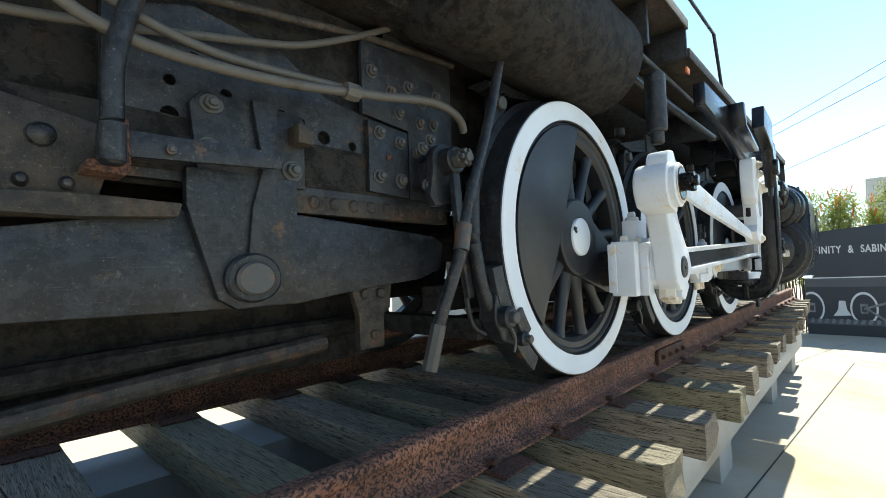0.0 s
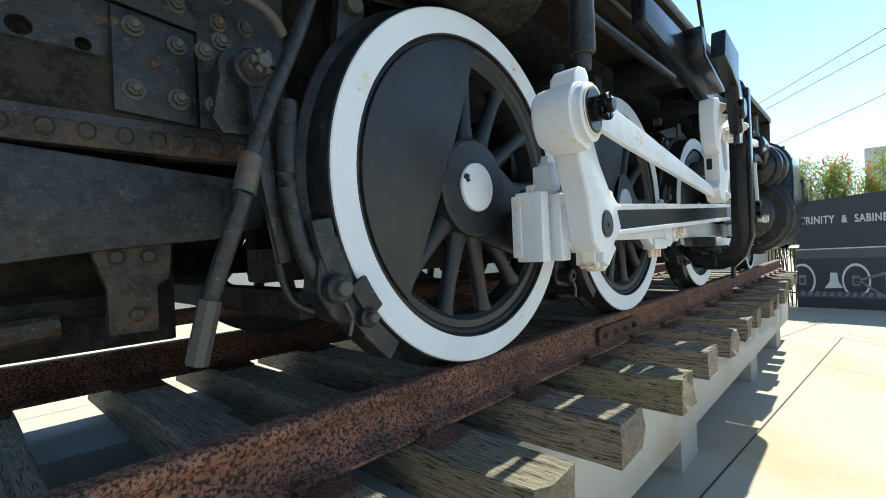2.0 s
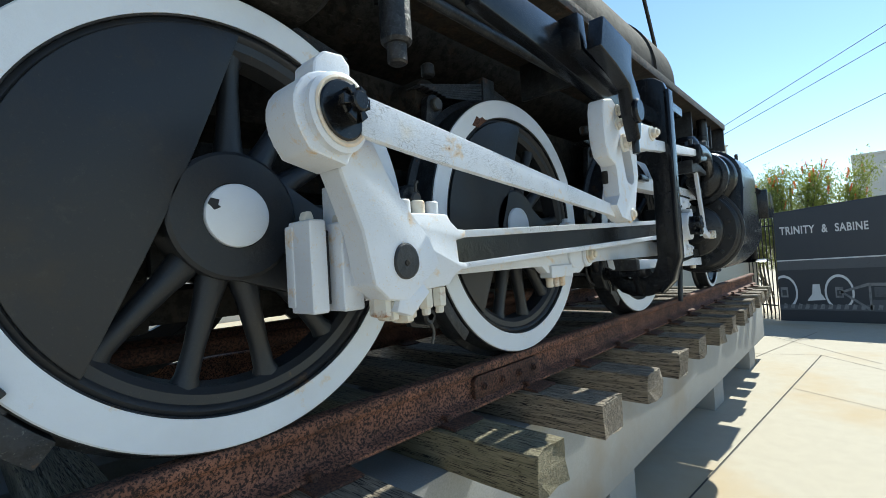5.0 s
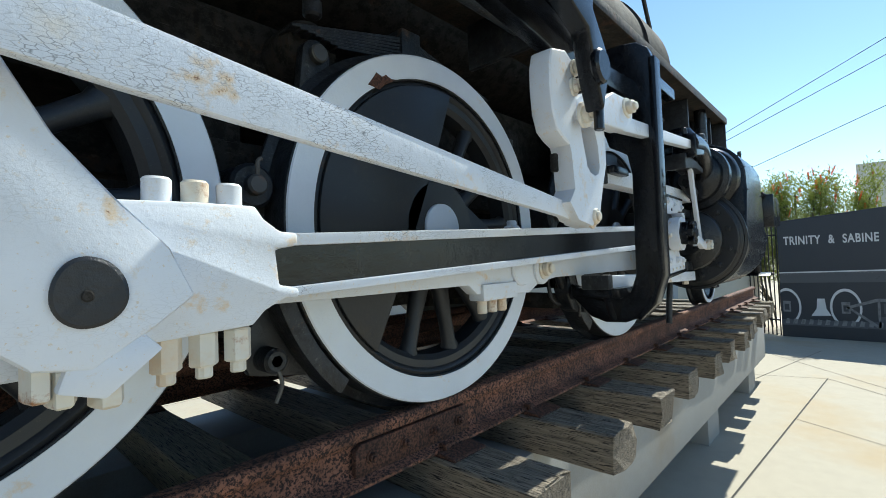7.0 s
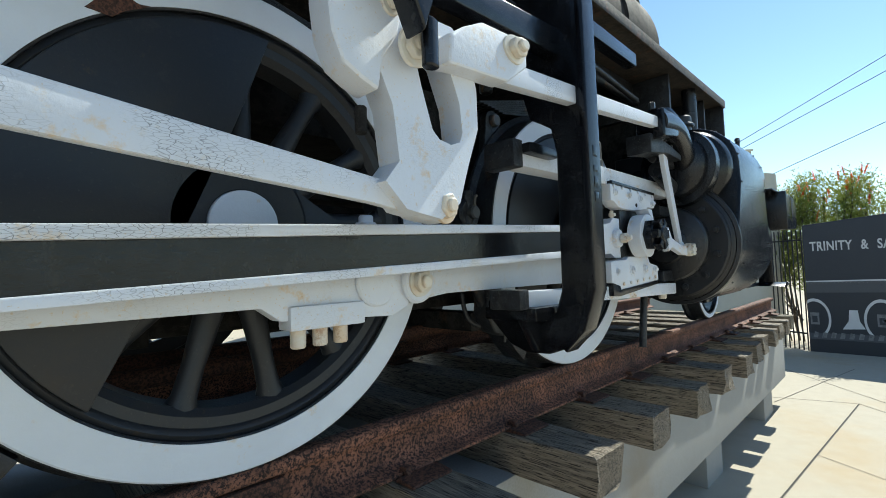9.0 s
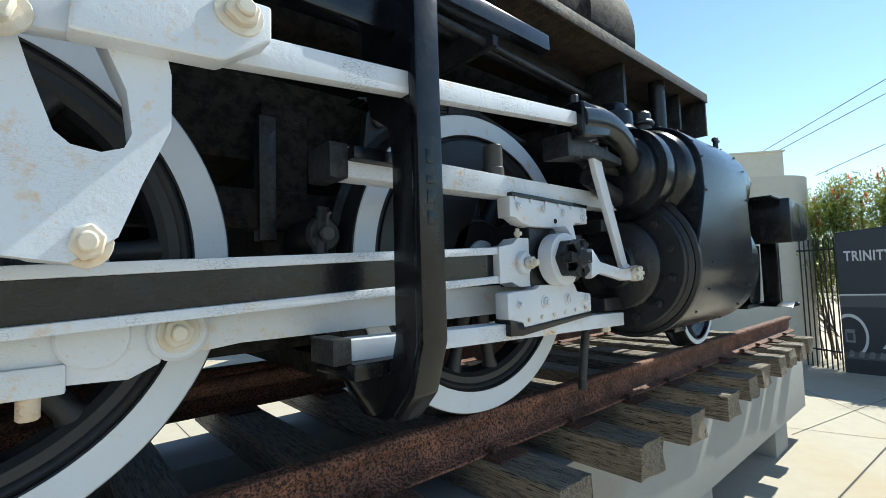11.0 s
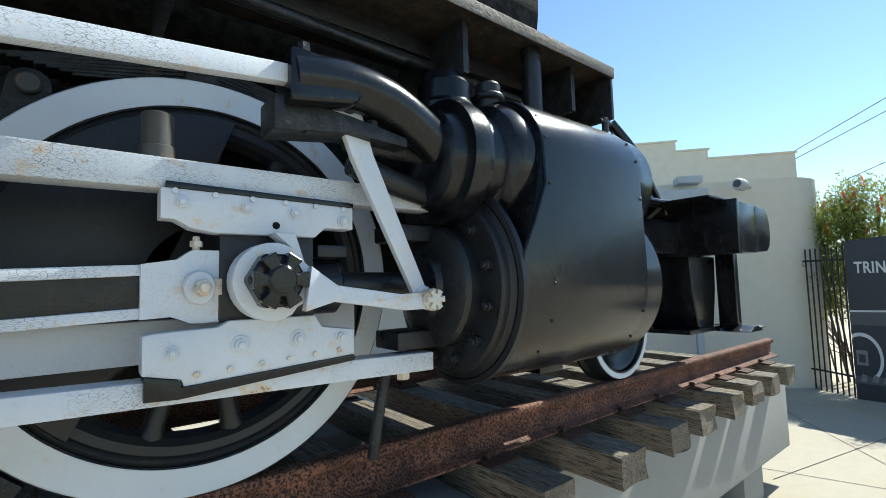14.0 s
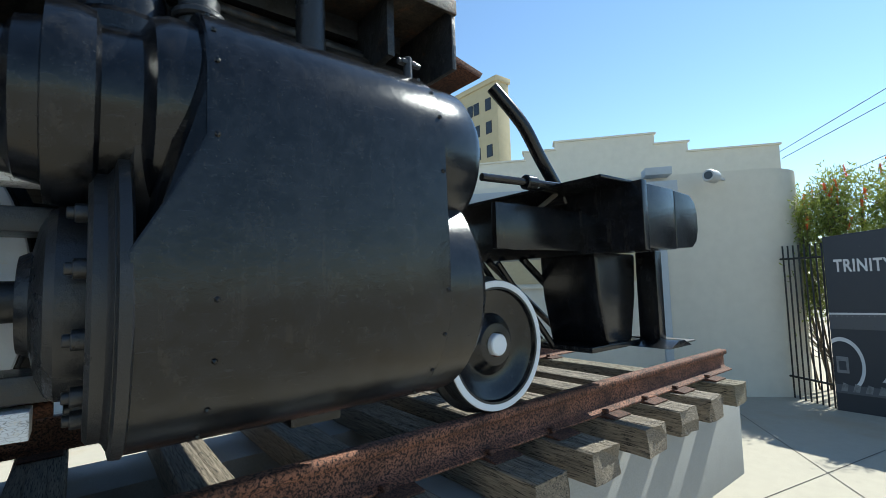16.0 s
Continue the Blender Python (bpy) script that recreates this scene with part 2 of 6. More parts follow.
def bevel(bm, w, seg=2, angle=40):
    es = [e for e in bm.edges if len(e.link_faces) == 2 and e.calc_face_angle(0) > radians(angle)]
    if es and w:
        bmesh.ops.bevel(bm, geom=es, offset=w, segments=seg, affect="EDGES", profile=0.6, clamp_overlap=True)
    return bm


def box(x0, x1, y0, y1, z0, z1, w=0.004, seg=2, bm=None):
    b = bmesh.new()
    bmesh.ops.create_cube(b, size=1)
    for v in b.verts:
        v.co = Vector((x0 + (v.co.x + 0.5) * (x1 - x0), y0 + (v.co.y + 0.5) * (y1 - y0), z0 + (v.co.z + 0.5) * (z1 - z0)))
    bevel(b, w, seg)
    return merged(bm, b)


def merged(bm, b):
    if bm is None:
        return b
    me = bpy.data.meshes.new("join")
    b.to_mesh(me)
    b.free()
    bm.from_mesh(me)
    bpy.data.meshes.remove(me)
    return bm


def prism(points, y0, y1, w=0.004, seg=2, bm=None):
    """A plate: an outline in x and z, with thickness across the track."""
    b = bmesh.new()
    vs = [b.verts.new((x, y0, z)) for x, z in points]
    f = b.faces.new(vs)
    r = bmesh.ops.extrude_face_region(b, geom=[f])
    for v in r["geom"]:
        if isinstance(v, bmesh.types.BMVert):
            v.co.y = y1
    bmesh.ops.recalc_face_normals(b, faces=b.faces)
    bevel(b, w, seg, 25)
    return merged(bm, b)


def slab(points, x0, x1, w=0.004, seg=2, bm=None):
    """A plate: an outline in y and z, with thickness along the track."""
    b = prism([(p, q) for p, q in points], x0, x1, w, seg)
    for v in b.verts:
        v.co = Vector((v.co.y, v.co.x, v.co.z))
    return merged(bm, b)


def turned(profile, centre, axis="y", n=48, bm=None, arc=360.0, start=0.0):
    """A turned body: a profile of (radius, offset along the axis) about an axis through centre."""
    b = bmesh.new()
    full = arc >= 359.9
    steps = n if full else n + 1
    rings = []
    for k in range(steps):
        a = radians(start + arc * k / n)
        c, s = math.cos(a), math.sin(a)
        ring = []
        for r, o in profile:
            p = {"y": (r * c, o, r * s), "x": (o, r * c, r * s), "z": (r * c, r * s, o)}[axis]
            ring.append(b.verts.new(Vector(centre) + Vector(p)))
        rings.append(ring)
    m = len(profile)
    for k in range(n if full else n):
        r0, r1 = rings[k], rings[(k + 1) % steps]
        for i in range(m - 1):
            b.faces.new((r0[i], r0[i + 1], r1[i + 1], r1[i]))
    bmesh.ops.remove_doubles(b, verts=b.verts, dist=1e-5)
    return merged(bm, b)


def rod_y(x, z, r, y0, y1, w=0.004, n=24, bm=None):
    return turned([(0, y0), (r - w, y0), (r, y0 + w), (r, y1 - w), (r - w, y1), (0, y1)], (x, 0, z), "y", n, bm)


def rod_x(y, z, r, x0, x1, w=0.004, n=32, bm=None):
    return turned([(0, x0), (r - w, x0), (r, x0 + w), (r, x1 - w), (r - w, x1), (0, x1)], (0, y, z), "x", n, bm)


def rod_z(x, y, r, z0, z1, w=0.003, n=20, bm=None):
    return turned([(0, z0), (r - w, z0), (r, z0 + w), (r, z1 - w), (r - w, z1), (0, z1)], (x, y, 0), "z", n, bm)


def pipe(points, r, n=12, bm=None, sub=6):
    """A round bar or pipe swept smoothly through the points."""
    pts = [Vector(p) for p in points]
    path = []
    for i in range(len(pts) - 1):
        p0, p1, p2, p3 = pts[max(i - 1, 0)], pts[i], pts[i + 1], pts[min(i + 2, len(pts) - 1)]
        k = sub if len(pts) > 2 else 1
        for j in range(k):
            t = j / k
            path.append(0.5 * ((2 * p1) + (p2 - p0) * t + (2 * p0 - 5 * p1 + 4 * p2 - p3) * t * t + (3 * p1 - p0 - 3 * p2 + p3) * t ** 3))
    path.append(pts[-1])
    b = bmesh.new()
    up = Vector((0, 0, 1))
    rings = []
    for i, p in enumerate(path):
        d = (path[min(i + 1, len(path) - 1)] - path[max(i - 1, 0)]).normalized()
        s = d.cross(up)
        if s.length < 1e-3:
            s = d.cross(Vector((1, 0, 0)))
        s.normalize()
        u = s.cross(d).normalized()
        rings.append([b.verts.new(p + (s * math.cos(2 * math.pi * k / n) + u * math.sin(2 * math.pi * k / n)) * r) for k in range(n)])
    for a, c in zip(rings, rings[1:]):
        for k in range(n):
            b.faces.new((a[k], a[(k + 1) % n], c[(k + 1) % n], c[k]))
    b.faces.new(rings[0])
    b.faces.new(rings[-1])
    return merged(bm, b)


def hexagon(x, z, r, y0, y1, w=0.003, bm=None, turn=0.0, n=6):
    return prism([(x + r * math.cos(turn + 2 * math.pi * k / n), z + r * math.sin(turn + 2 * math.pi * k / n)) for k in range(n)], y0, y1, w, 1, bm)


def bolt(x, z, y, r, parent, mat, stud=True, name="bolt", turn=0.3, washer=True):
    """A hexagon bolt whose head stands out towards -y from the plane y."""
    b = bmesh.new()
    if washer:
        rod_y(x, z, r * 1.35, y - r * 0.25, y + 0.004, 0.001, 20, b)
    hexagon(x, z, r, y - r * 1.0, y - r * 0.2, r * 0.12, b, turn)
    if stud:
        rod_y(x, z, r * 0.55, y - r * 1.45, y - r * 0.9, r * 0.12, 14, b)
    return part(name, b, mat, parent)


def bolt_x(y, z, x, r, parent, mat, side=-1, name="bolt"):
    """A bolt whose nut stands out along the track from the plane x."""
    b = bmesh.new()
    pts = [(y + r * math.cos(0.4 + math.pi * k / 3), z + r * math.sin(0.4 + math.pi * k / 3)) for k in range(6)]
    slab(pts, min(x, x + side * r * 1.1), max(x, x + side * r * 1.1), r * 0.1, 1, b)
    rod_x(y, z, r * 0.6, min(x, x + side * r * 1.7), max(x, x + side * r * 1.7), r * 0.1, 14, b)
    return part(name, b, mat, parent)


def settled(build, xs, ys, zs):
    """Builds a group of parts and brings it to the engine's measured spacing: piecewise-linear scales along x, y and z."""
    known = set(bpy.data.meshes)
    build()
    for me in bpy.data.meshes:
        if me not in known:
            for v in me.vertices:
                v.co = Vector((np.interp(v.co.x, *xs), np.interp(v.co.y, *ys(v.co.x)), np.interp(v.co.z, *zs)))


def circle_pts(x, z, r, a0, a1, n):
    return [(x + r * math.cos(radians(a0 + (a1 - a0) * k / n)), z + r * math.sin(radians(a0 + (a1 - a0) * k / n))) for k in range(n + 1)]


def disc_hole_plate(outline, holes, y0, y1, bm=None):
    """A plate in x and z with round or shaped openings that go right through it."""
    b = bmesh.new()
    loops = [outline] + holes
    es = []
    for pts in loops:
        vs = [b.verts.new((x, y0, z)) for x, z in pts]
        es += [b.edges.new((vs[i], vs[(i + 1) % len(vs)])) for i in range(len(vs))]
    bmesh.ops.triangle_fill(b, edges=es, use_beauty=True, use_dissolve=False)
    r = bmesh.ops.extrude_face_region(b, geom=list(b.faces))
    for v in r["geom"]:
        if isinstance(v, bmesh.types.BMVert):
            v.co.y = y1
    return merged(bm, b)


# ---------------------------------------------------------------- ground, plinth, track
HUB, RIM, RAIL_TOP, TIE_TOP, BEAM_TOP = 1.896, 0.625, 1.271, 1.100, 0.950
WHEEL_SCALE = 1.025


def ground():
    b = bmesh.new()
    bmesh.ops.create_grid(b, x_segments=2, y_segments=2, size=1500)
    g = solid("ground", b, PAVING, "sunlit tan concrete paving with dark joints", "paving", kind="structure", smooth=False)

    def joint(p, q, w):
        d = (Vector(q) - Vector(p)).to_3d()
        s = Vector((-d.y, d.x, 0)).normalized() * w
        bj = bmesh.new()
        c = [Vector((*p, 0.004)) + s, Vector((*p, 0.004)) - s, Vector((*q, 0.004)) - s, Vector((*q, 0.004)) + s]
        bj.faces.new([bj.verts.new(v) for v in c])
        part("paving_joint", bj, JOINT, g, smooth=False)
    joint((0.6, -0.08), (8.3, -0.70), 0.007)
    joint((8.3, -0.70), (7.95, 0.40), 0.004)
    joint((8.3, -0.70), (7.2, -1.75), 0.004)
    joint((11.3, 1.37), (8.0, -1.35), 0.004)
    joint((7.8, 0.05), (10.5, -0.53), 0.004)
    joint((6.2, -0.52), (5.4, -1.9), 0.003)
    joint((2.2, -0.68), (1.0, -5.0), 0.004)
    joint((-3.5, 0.2), (-4.6, -5.0), 0.004)
    for k in range(5):
        joint((-9.0, 3.4 + 2.4 * k), (9.0, 3.4 + 2.4 * k), 0.004)
    for k in range(7):
        joint((-9.0 + 3 * k, 2.6), (-9.0 + 3 * k, 13.0), 0.004)


def plinth():
    for y0, y1, end in ((-0.06, 0.36, 7.95), (1.22, 1.72, 7.95)):
        p = thing("concrete_plinth", "grey concrete beam on short piers below the ties", "plinth", kind="structure")
        part("beam", box(-7.0, end, y0, y1, 0.30, BEAM_TOP, 0.012), CONCRETE, p)
        for x in (-6.2, -3.4, -0.6, 2.2, 4.9, 6.95):
            part("pier", box(x, x + 0.42, y0 + 0.05, y1 - 0.05, -0.02, 0.30, 0.008), CONCRETE, p)


RAIL_PROFILE = [(-0.065, 0.0), (0.065, 0.0), (0.065, 0.010), (0.020, 0.026), (0.009, 0.040), (0.009, 0.108), (0.016, 0.120), (0.034, 0.128), (0.035, 0.154), (0.027, 0.164), (-0.027, 0.164), (-0.035, 0.154), (-0.034, 0.128), (-0.016, 0.120), (-0.009, 0.108), (-0.009, 0.040), (-0.020, 0.026), (-0.065, 0.010)]


def soil():
    b = box(-7.0, 8.0, 0.25, 1.27, -0.02, 0.05, 0.01)
    solid("soil_bed", b, SOIL, "dark bare soil below the track", "soil", kind="structure")


def track():
    base = RAIL_TOP - 0.164
    for yc in (0.05, 1.55):
        t = thing("rail", "rust-brown steel rail spiked to weathered ties", "rail", "rails of the display track")
        part("rail_bar", slab([(yc + y, base + z) for y, z in RAIL_PROFILE], -7.0, 7.97, 0.0015, 1), RUSTY, t)
        if yc < 1:
            jb = prism([(0.99, base + 0.022), (1.52, base + 0.022), (1.52, base + 0.10), (1.50, base + 0.118), (1.01, base + 0.118), (0.99, base + 0.10)], yc - 0.034, yc - 0.012, 0.004)
            jp = part("joint_bar", jb, RUSTY_FLAT, t)
            for x in (1.05, 1.19, 1.33, 1.46):
                bolt(x, base + 0.07, yc - 0.034, 0.016, jp, RUSTY_FLAT, name="track_bolt")
    rnd = random.Random(5)
    ends = [(-6.05, -0.452), (-5.5, -0.44), (-4.95, -0.428), (-4.4, -0.446), (-3.85, -0.434), (-3.3, -0.452), (-2.75, -0.44), (-2.2, -0.428), (-1.67, -0.446), (-1.15, -0.434), (-0.62, -0.452), (-0.2, -0.44), (0.315, -0.428), (0.905, -0.446), (1.492, -0.412), (2.038, -0.417), (2.62, -0.397), (3.17, -0.379), (3.73, -0.389), (4.29, -0.37), (4.82, -0.376), (5.36, -0.335), (5.8, -0.299), (6.28, -0.294), (6.72, -0.262), (7.12, -0.263), (7.63, -0.228)]
    for i, (x1, ye) in enumerate(ends):
        w, h = rnd.uniform(0.195, 0.215), rnd.uniform(0.143, 0.150)
        b = bmesh.new()
        n = 10
        tilt = rnd.uniform(-0.010, 0.010)
        # a sawn timber with split, slightly ragged ends
        ring = [(-0.5, 0), (-0.2, 0), (0.18, 0), (0.5, 0), (0.5, 0.5), (0.5, 0.96), (0.46, 1), (0.22, 1), (0.17, 0.972), (0.12, 1), (-0.15, 1), (-0.19, 0.978), (-0.23, 1), (-0.46, 1), (-0.5, 0.95), (-0.5, 0.5)]
        rows = []
        for k in range(n + 1):
            y = ye + (2.06 - ye) * (k / n) ** 1.5
            row = []
            for u, v in ring:
                jy = (rnd.uniform(-0.012, 0.010) if k == 0 else 0)
                row.append(b.verts.new((x1 - w / 2 + u * w + tilt * (k / n - 0.5) + rnd.uniform(-0.003, 0.003), y + jy, TIE_TOP - h + v * h + rnd.uniform(-0.003, 0.0005))))
            rows.append(row)
        m = len(ring)
        for r0, r1 in zip(rows, rows[1:]):
            for j in range(m):
                b.faces.new((r0[j], r0[(j + 1) % m], r1[(j + 1) % m], r1[j]))
        for row in (rows[0], rows[-1]):
            b.faces.new(row)
        look_ = "greenish weathered wooden railway tie with split ends" if i in (22, 24, 26) else "grey weathered wooden railway tie with split ends"
        tie = solid("railway_tie", b, TIE_WOOD, look_, "railway tie", "ties under the locomotive", smooth=False)
        # tie plates with spikes
        for yc in (0.05, 1.55):
            if i < 6 and yc > 1:
                continue
            pl = thing("tie_plate", "rusty steel tie plate with two spikes", "tie plate", "tie plates")
            cx = x1 - w / 2
            pb = slab([(yc - 0.15, TIE_TOP - 0.001), (yc + 0.15, TIE_TOP - 0.001), (yc + 0.15, TIE_TOP + 0.008), (yc + 0.075, TIE_TOP + 0.016), (yc + 0.07, base), (yc - 0.07, base), (yc - 0.075, TIE_TOP + 0.016), (yc - 0.15, TIE_TOP + 0.008)], cx - 0.085, cx + 0.085, 0.002, 1)
            part("plate", pb, RUSTY_FLAT, pl)
            for dx, s in ((-0.045, -1), (0.045, 1)):
                sp = box(cx + dx - 0.009, cx + dx + 0.009, yc + s * 0.078 - 0.009, yc + s * 0.078 + 0.009, TIE_TOP, base + 0.022, 0.002)
                box(cx + dx - 0.015, cx + dx + 0.015, yc + s * 0.070 - 0.016, yc + s * 0.070 + 0.016, base + 0.016, base + 0.032, 0.005, 2, sp)
                part("spike", sp, RUSTY_FLAT, pl)


ground()
plinth()
soil()
track()

# ---------------------------------------------------------------- locomotive
loco = thing("steam_locomotive", "black steam locomotive with white tyres and white rods", "locomotive", at=(0, 0, 0))
PIN = (0.329, -0.143)
CRANK = 156.5


def driver(x, parent, spokes=13, weight=0.174, y0=0.013, s=1, plain=False):
    """A spoked driving wheel with a white tyre face, a counterweight and a hub; s = -1 mirrors it to the far side."""
    w = new("driving_wheel")
    w.parent = parent
    w.location, w.scale = (x * (1 - WHEEL_SCALE), 0, HUB * (1 - WHEEL_SCALE)), (WHEEL_SCALE, 1, WHEEL_SCALE)
    Y = lambda y: y0 + s * y
    c = (x, 0, HUB)
    part("tyre", turned([(0.520, Y(0.004)), (0.526, Y(0.0)), (0.603, Y(0.0)), (0.610, Y(0.006)), (0.612, Y(0.085)), (0.615, Y(0.105)), (0.640, Y(0.120)), (0.640, Y(0.136)), (0.625, Y(0.142)), (0.520, Y(0.142)), (0.520, Y(0.004))], c, "y", 96), GRIMY, w, "worn dark steel tread")
    part("tyre_face", turned([(0.524, Y(0.002)), (0.524, Y(-0.002)), (0.602, Y(-0.002)), (0.606, Y(0.002))], c, "y", 128), TYRE_WHITE, w, "white-painted tyre face")
    part("wheel_rim", turned([(0.522, Y(0.016)), (0.508, Y(0.010)), (0.500, Y(0.014)), (0.494, Y(0.022)), (0.470, Y(0.024)), (0.452, Y(0.040)), (0.446, Y(0.110)), (0.522, Y(0.125))], c, "y", 96), CENTRE, w)
    hub = part("hub", turned([(0.089, Y(0.0)), (0.165, Y(0.0)), (0.175, Y(0.008)), (0.178, Y(0.120)), (0.09, Y(0.130))], c, "y", 48), CENTRE, w)
    cap = turned([(0.0, Y(-0.012)), (0.078, Y(-0.012)), (0.085, Y(-0.008)), (0.087, Y(0.006))], c, "y", 40)
    part("axle_end", cap, TYRE_WHITE, hub, "white-painted axle end")
    if not plain:
        # crank web that carries the pin
        web = bmesh.new()
        px, pz = x + PIN[0], HUB + PIN[1]
        prism(circle_pts(px, pz, 0.125, -115, 68, 12) + circle_pts(x, HUB, 0.17, 68, 245, 16), min(Y(0.02), Y(0.12)), max(Y(0.02), Y(0.12)), 0.008, 2, web)
        part("crank_web", web, CENTRE, w)
    for k in range(spokes):
        a = radians(CRANK + 360.0 * (k + 0.5) / spokes)
        if weight and math.cos(a - radians(CRANK)) * 0.30 > weight:
            continue
        b = bmesh.new()
        ca, sa = math.cos(a), math.sin(a)
        rings = []
        for r, hw, ht in ((0.150, 0.046, 0.042), (0.24, 0.034, 0.034), (0.36, 0.027, 0.028), (0.43, 0.030, 0.029), (0.468, 0.048, 0.034)):
            ring = []
            for j in range(12):
                q = 2 * math.pi * j / 12
                t_, o_ = hw * math.cos(q), ht * math.sin(q)
                ring.append(b.verts.new((x + r * ca - t_ * sa, Y(0.066) + o_, HUB + r * sa + t_ * ca)))
            rings.append(ring)
        for p, q in zip(rings, rings[1:]):
            for j in range(12):
                b.faces.new((p[j], p[(j + 1) % 12], q[(j + 1) % 12], q[j]))
        part("spoke", b, CENTRE, w)
    if weight:
        half = math.degrees(math.acos(weight / 0.503))
        pts = circle_pts(x, HUB, 0.503, CRANK - half, CRANK + half, 36)
        bow = []
        (xa, za), (xb, zb) = pts[-1], pts[0]
        for k in range(1, 10):
            f = k / 10
            px, pz = xa + (xb - xa) * f, za + (zb - za) * f
            bulge = 0.018 * math.sin(math.pi * f)
            bow.append((px - bulge * math.cos(radians(CRANK)), pz - bulge * math.sin(radians(CRANK))))
        part("counterweight", prism(pts + bow, min(Y(0.0), Y(0.12)), max(Y(0.0), Y(0.12)), 0.005), CENTRE, w, "smooth dark counterweight")
    return w


HUBS = (0.0, 1.405, 3.042)
driver(HUBS[0], loco, 13, 0.174)
driver(HUBS[1], loco, 13, 0.13)
driver(HUBS[2], loco, 13, 0.13)
part("bare_patch", prism([(x - 0.086, z) for x, z in [(1.163, 2.344), (1.185, 2.372), (1.199, 2.393), (1.222, 2.385), (1.24, 2.396), (1.262, 2.388), (1.283, 2.391), (1.259, 2.376), (1.235, 2.362), (1.211, 2.340)]], 0.0095, 0.0115, 0.0), RUSTY_FLAT, loco, "patch of bare rust on the tyre")
part("bare_patch", prism([(-0.074, 1.94), (-0.052, 1.936), (-0.056, 1.922), (-0.048, 1.916), (-0.066, 1.908), (-0.082, 1.925)], -0.0005, 0.004, 0.0), CENTRE, loco, "chip in the white paint")
for hx in HUBS:
    driver(hx, loco, 13, 0.15, y0=1.59, s=-1, plain=True)
    ax = part("axle", turned([(0.075, 0.13), (0.085, 0.2), (0.085, 1.4), (0.075, 1.47)], (hx, 0, HUB), "y", 32), SOOT, loco)


def castle(x, z, r, y0, y1, bm):
    """The slotted crown of a castle nut: six lobes on one body."""
    pts = []
    for k in range(6):
        q = k * math.pi / 3
        for rr, d in ((0.55, -0.34), (1.0, -0.30), (1.0, 0.30), (0.55, 0.34)):
            pts.append((x + r * rr * math.cos(q + d), z + r * rr * math.sin(q + d)))
    return prism(pts, y0, y1, r * 0.04, 1, bm)


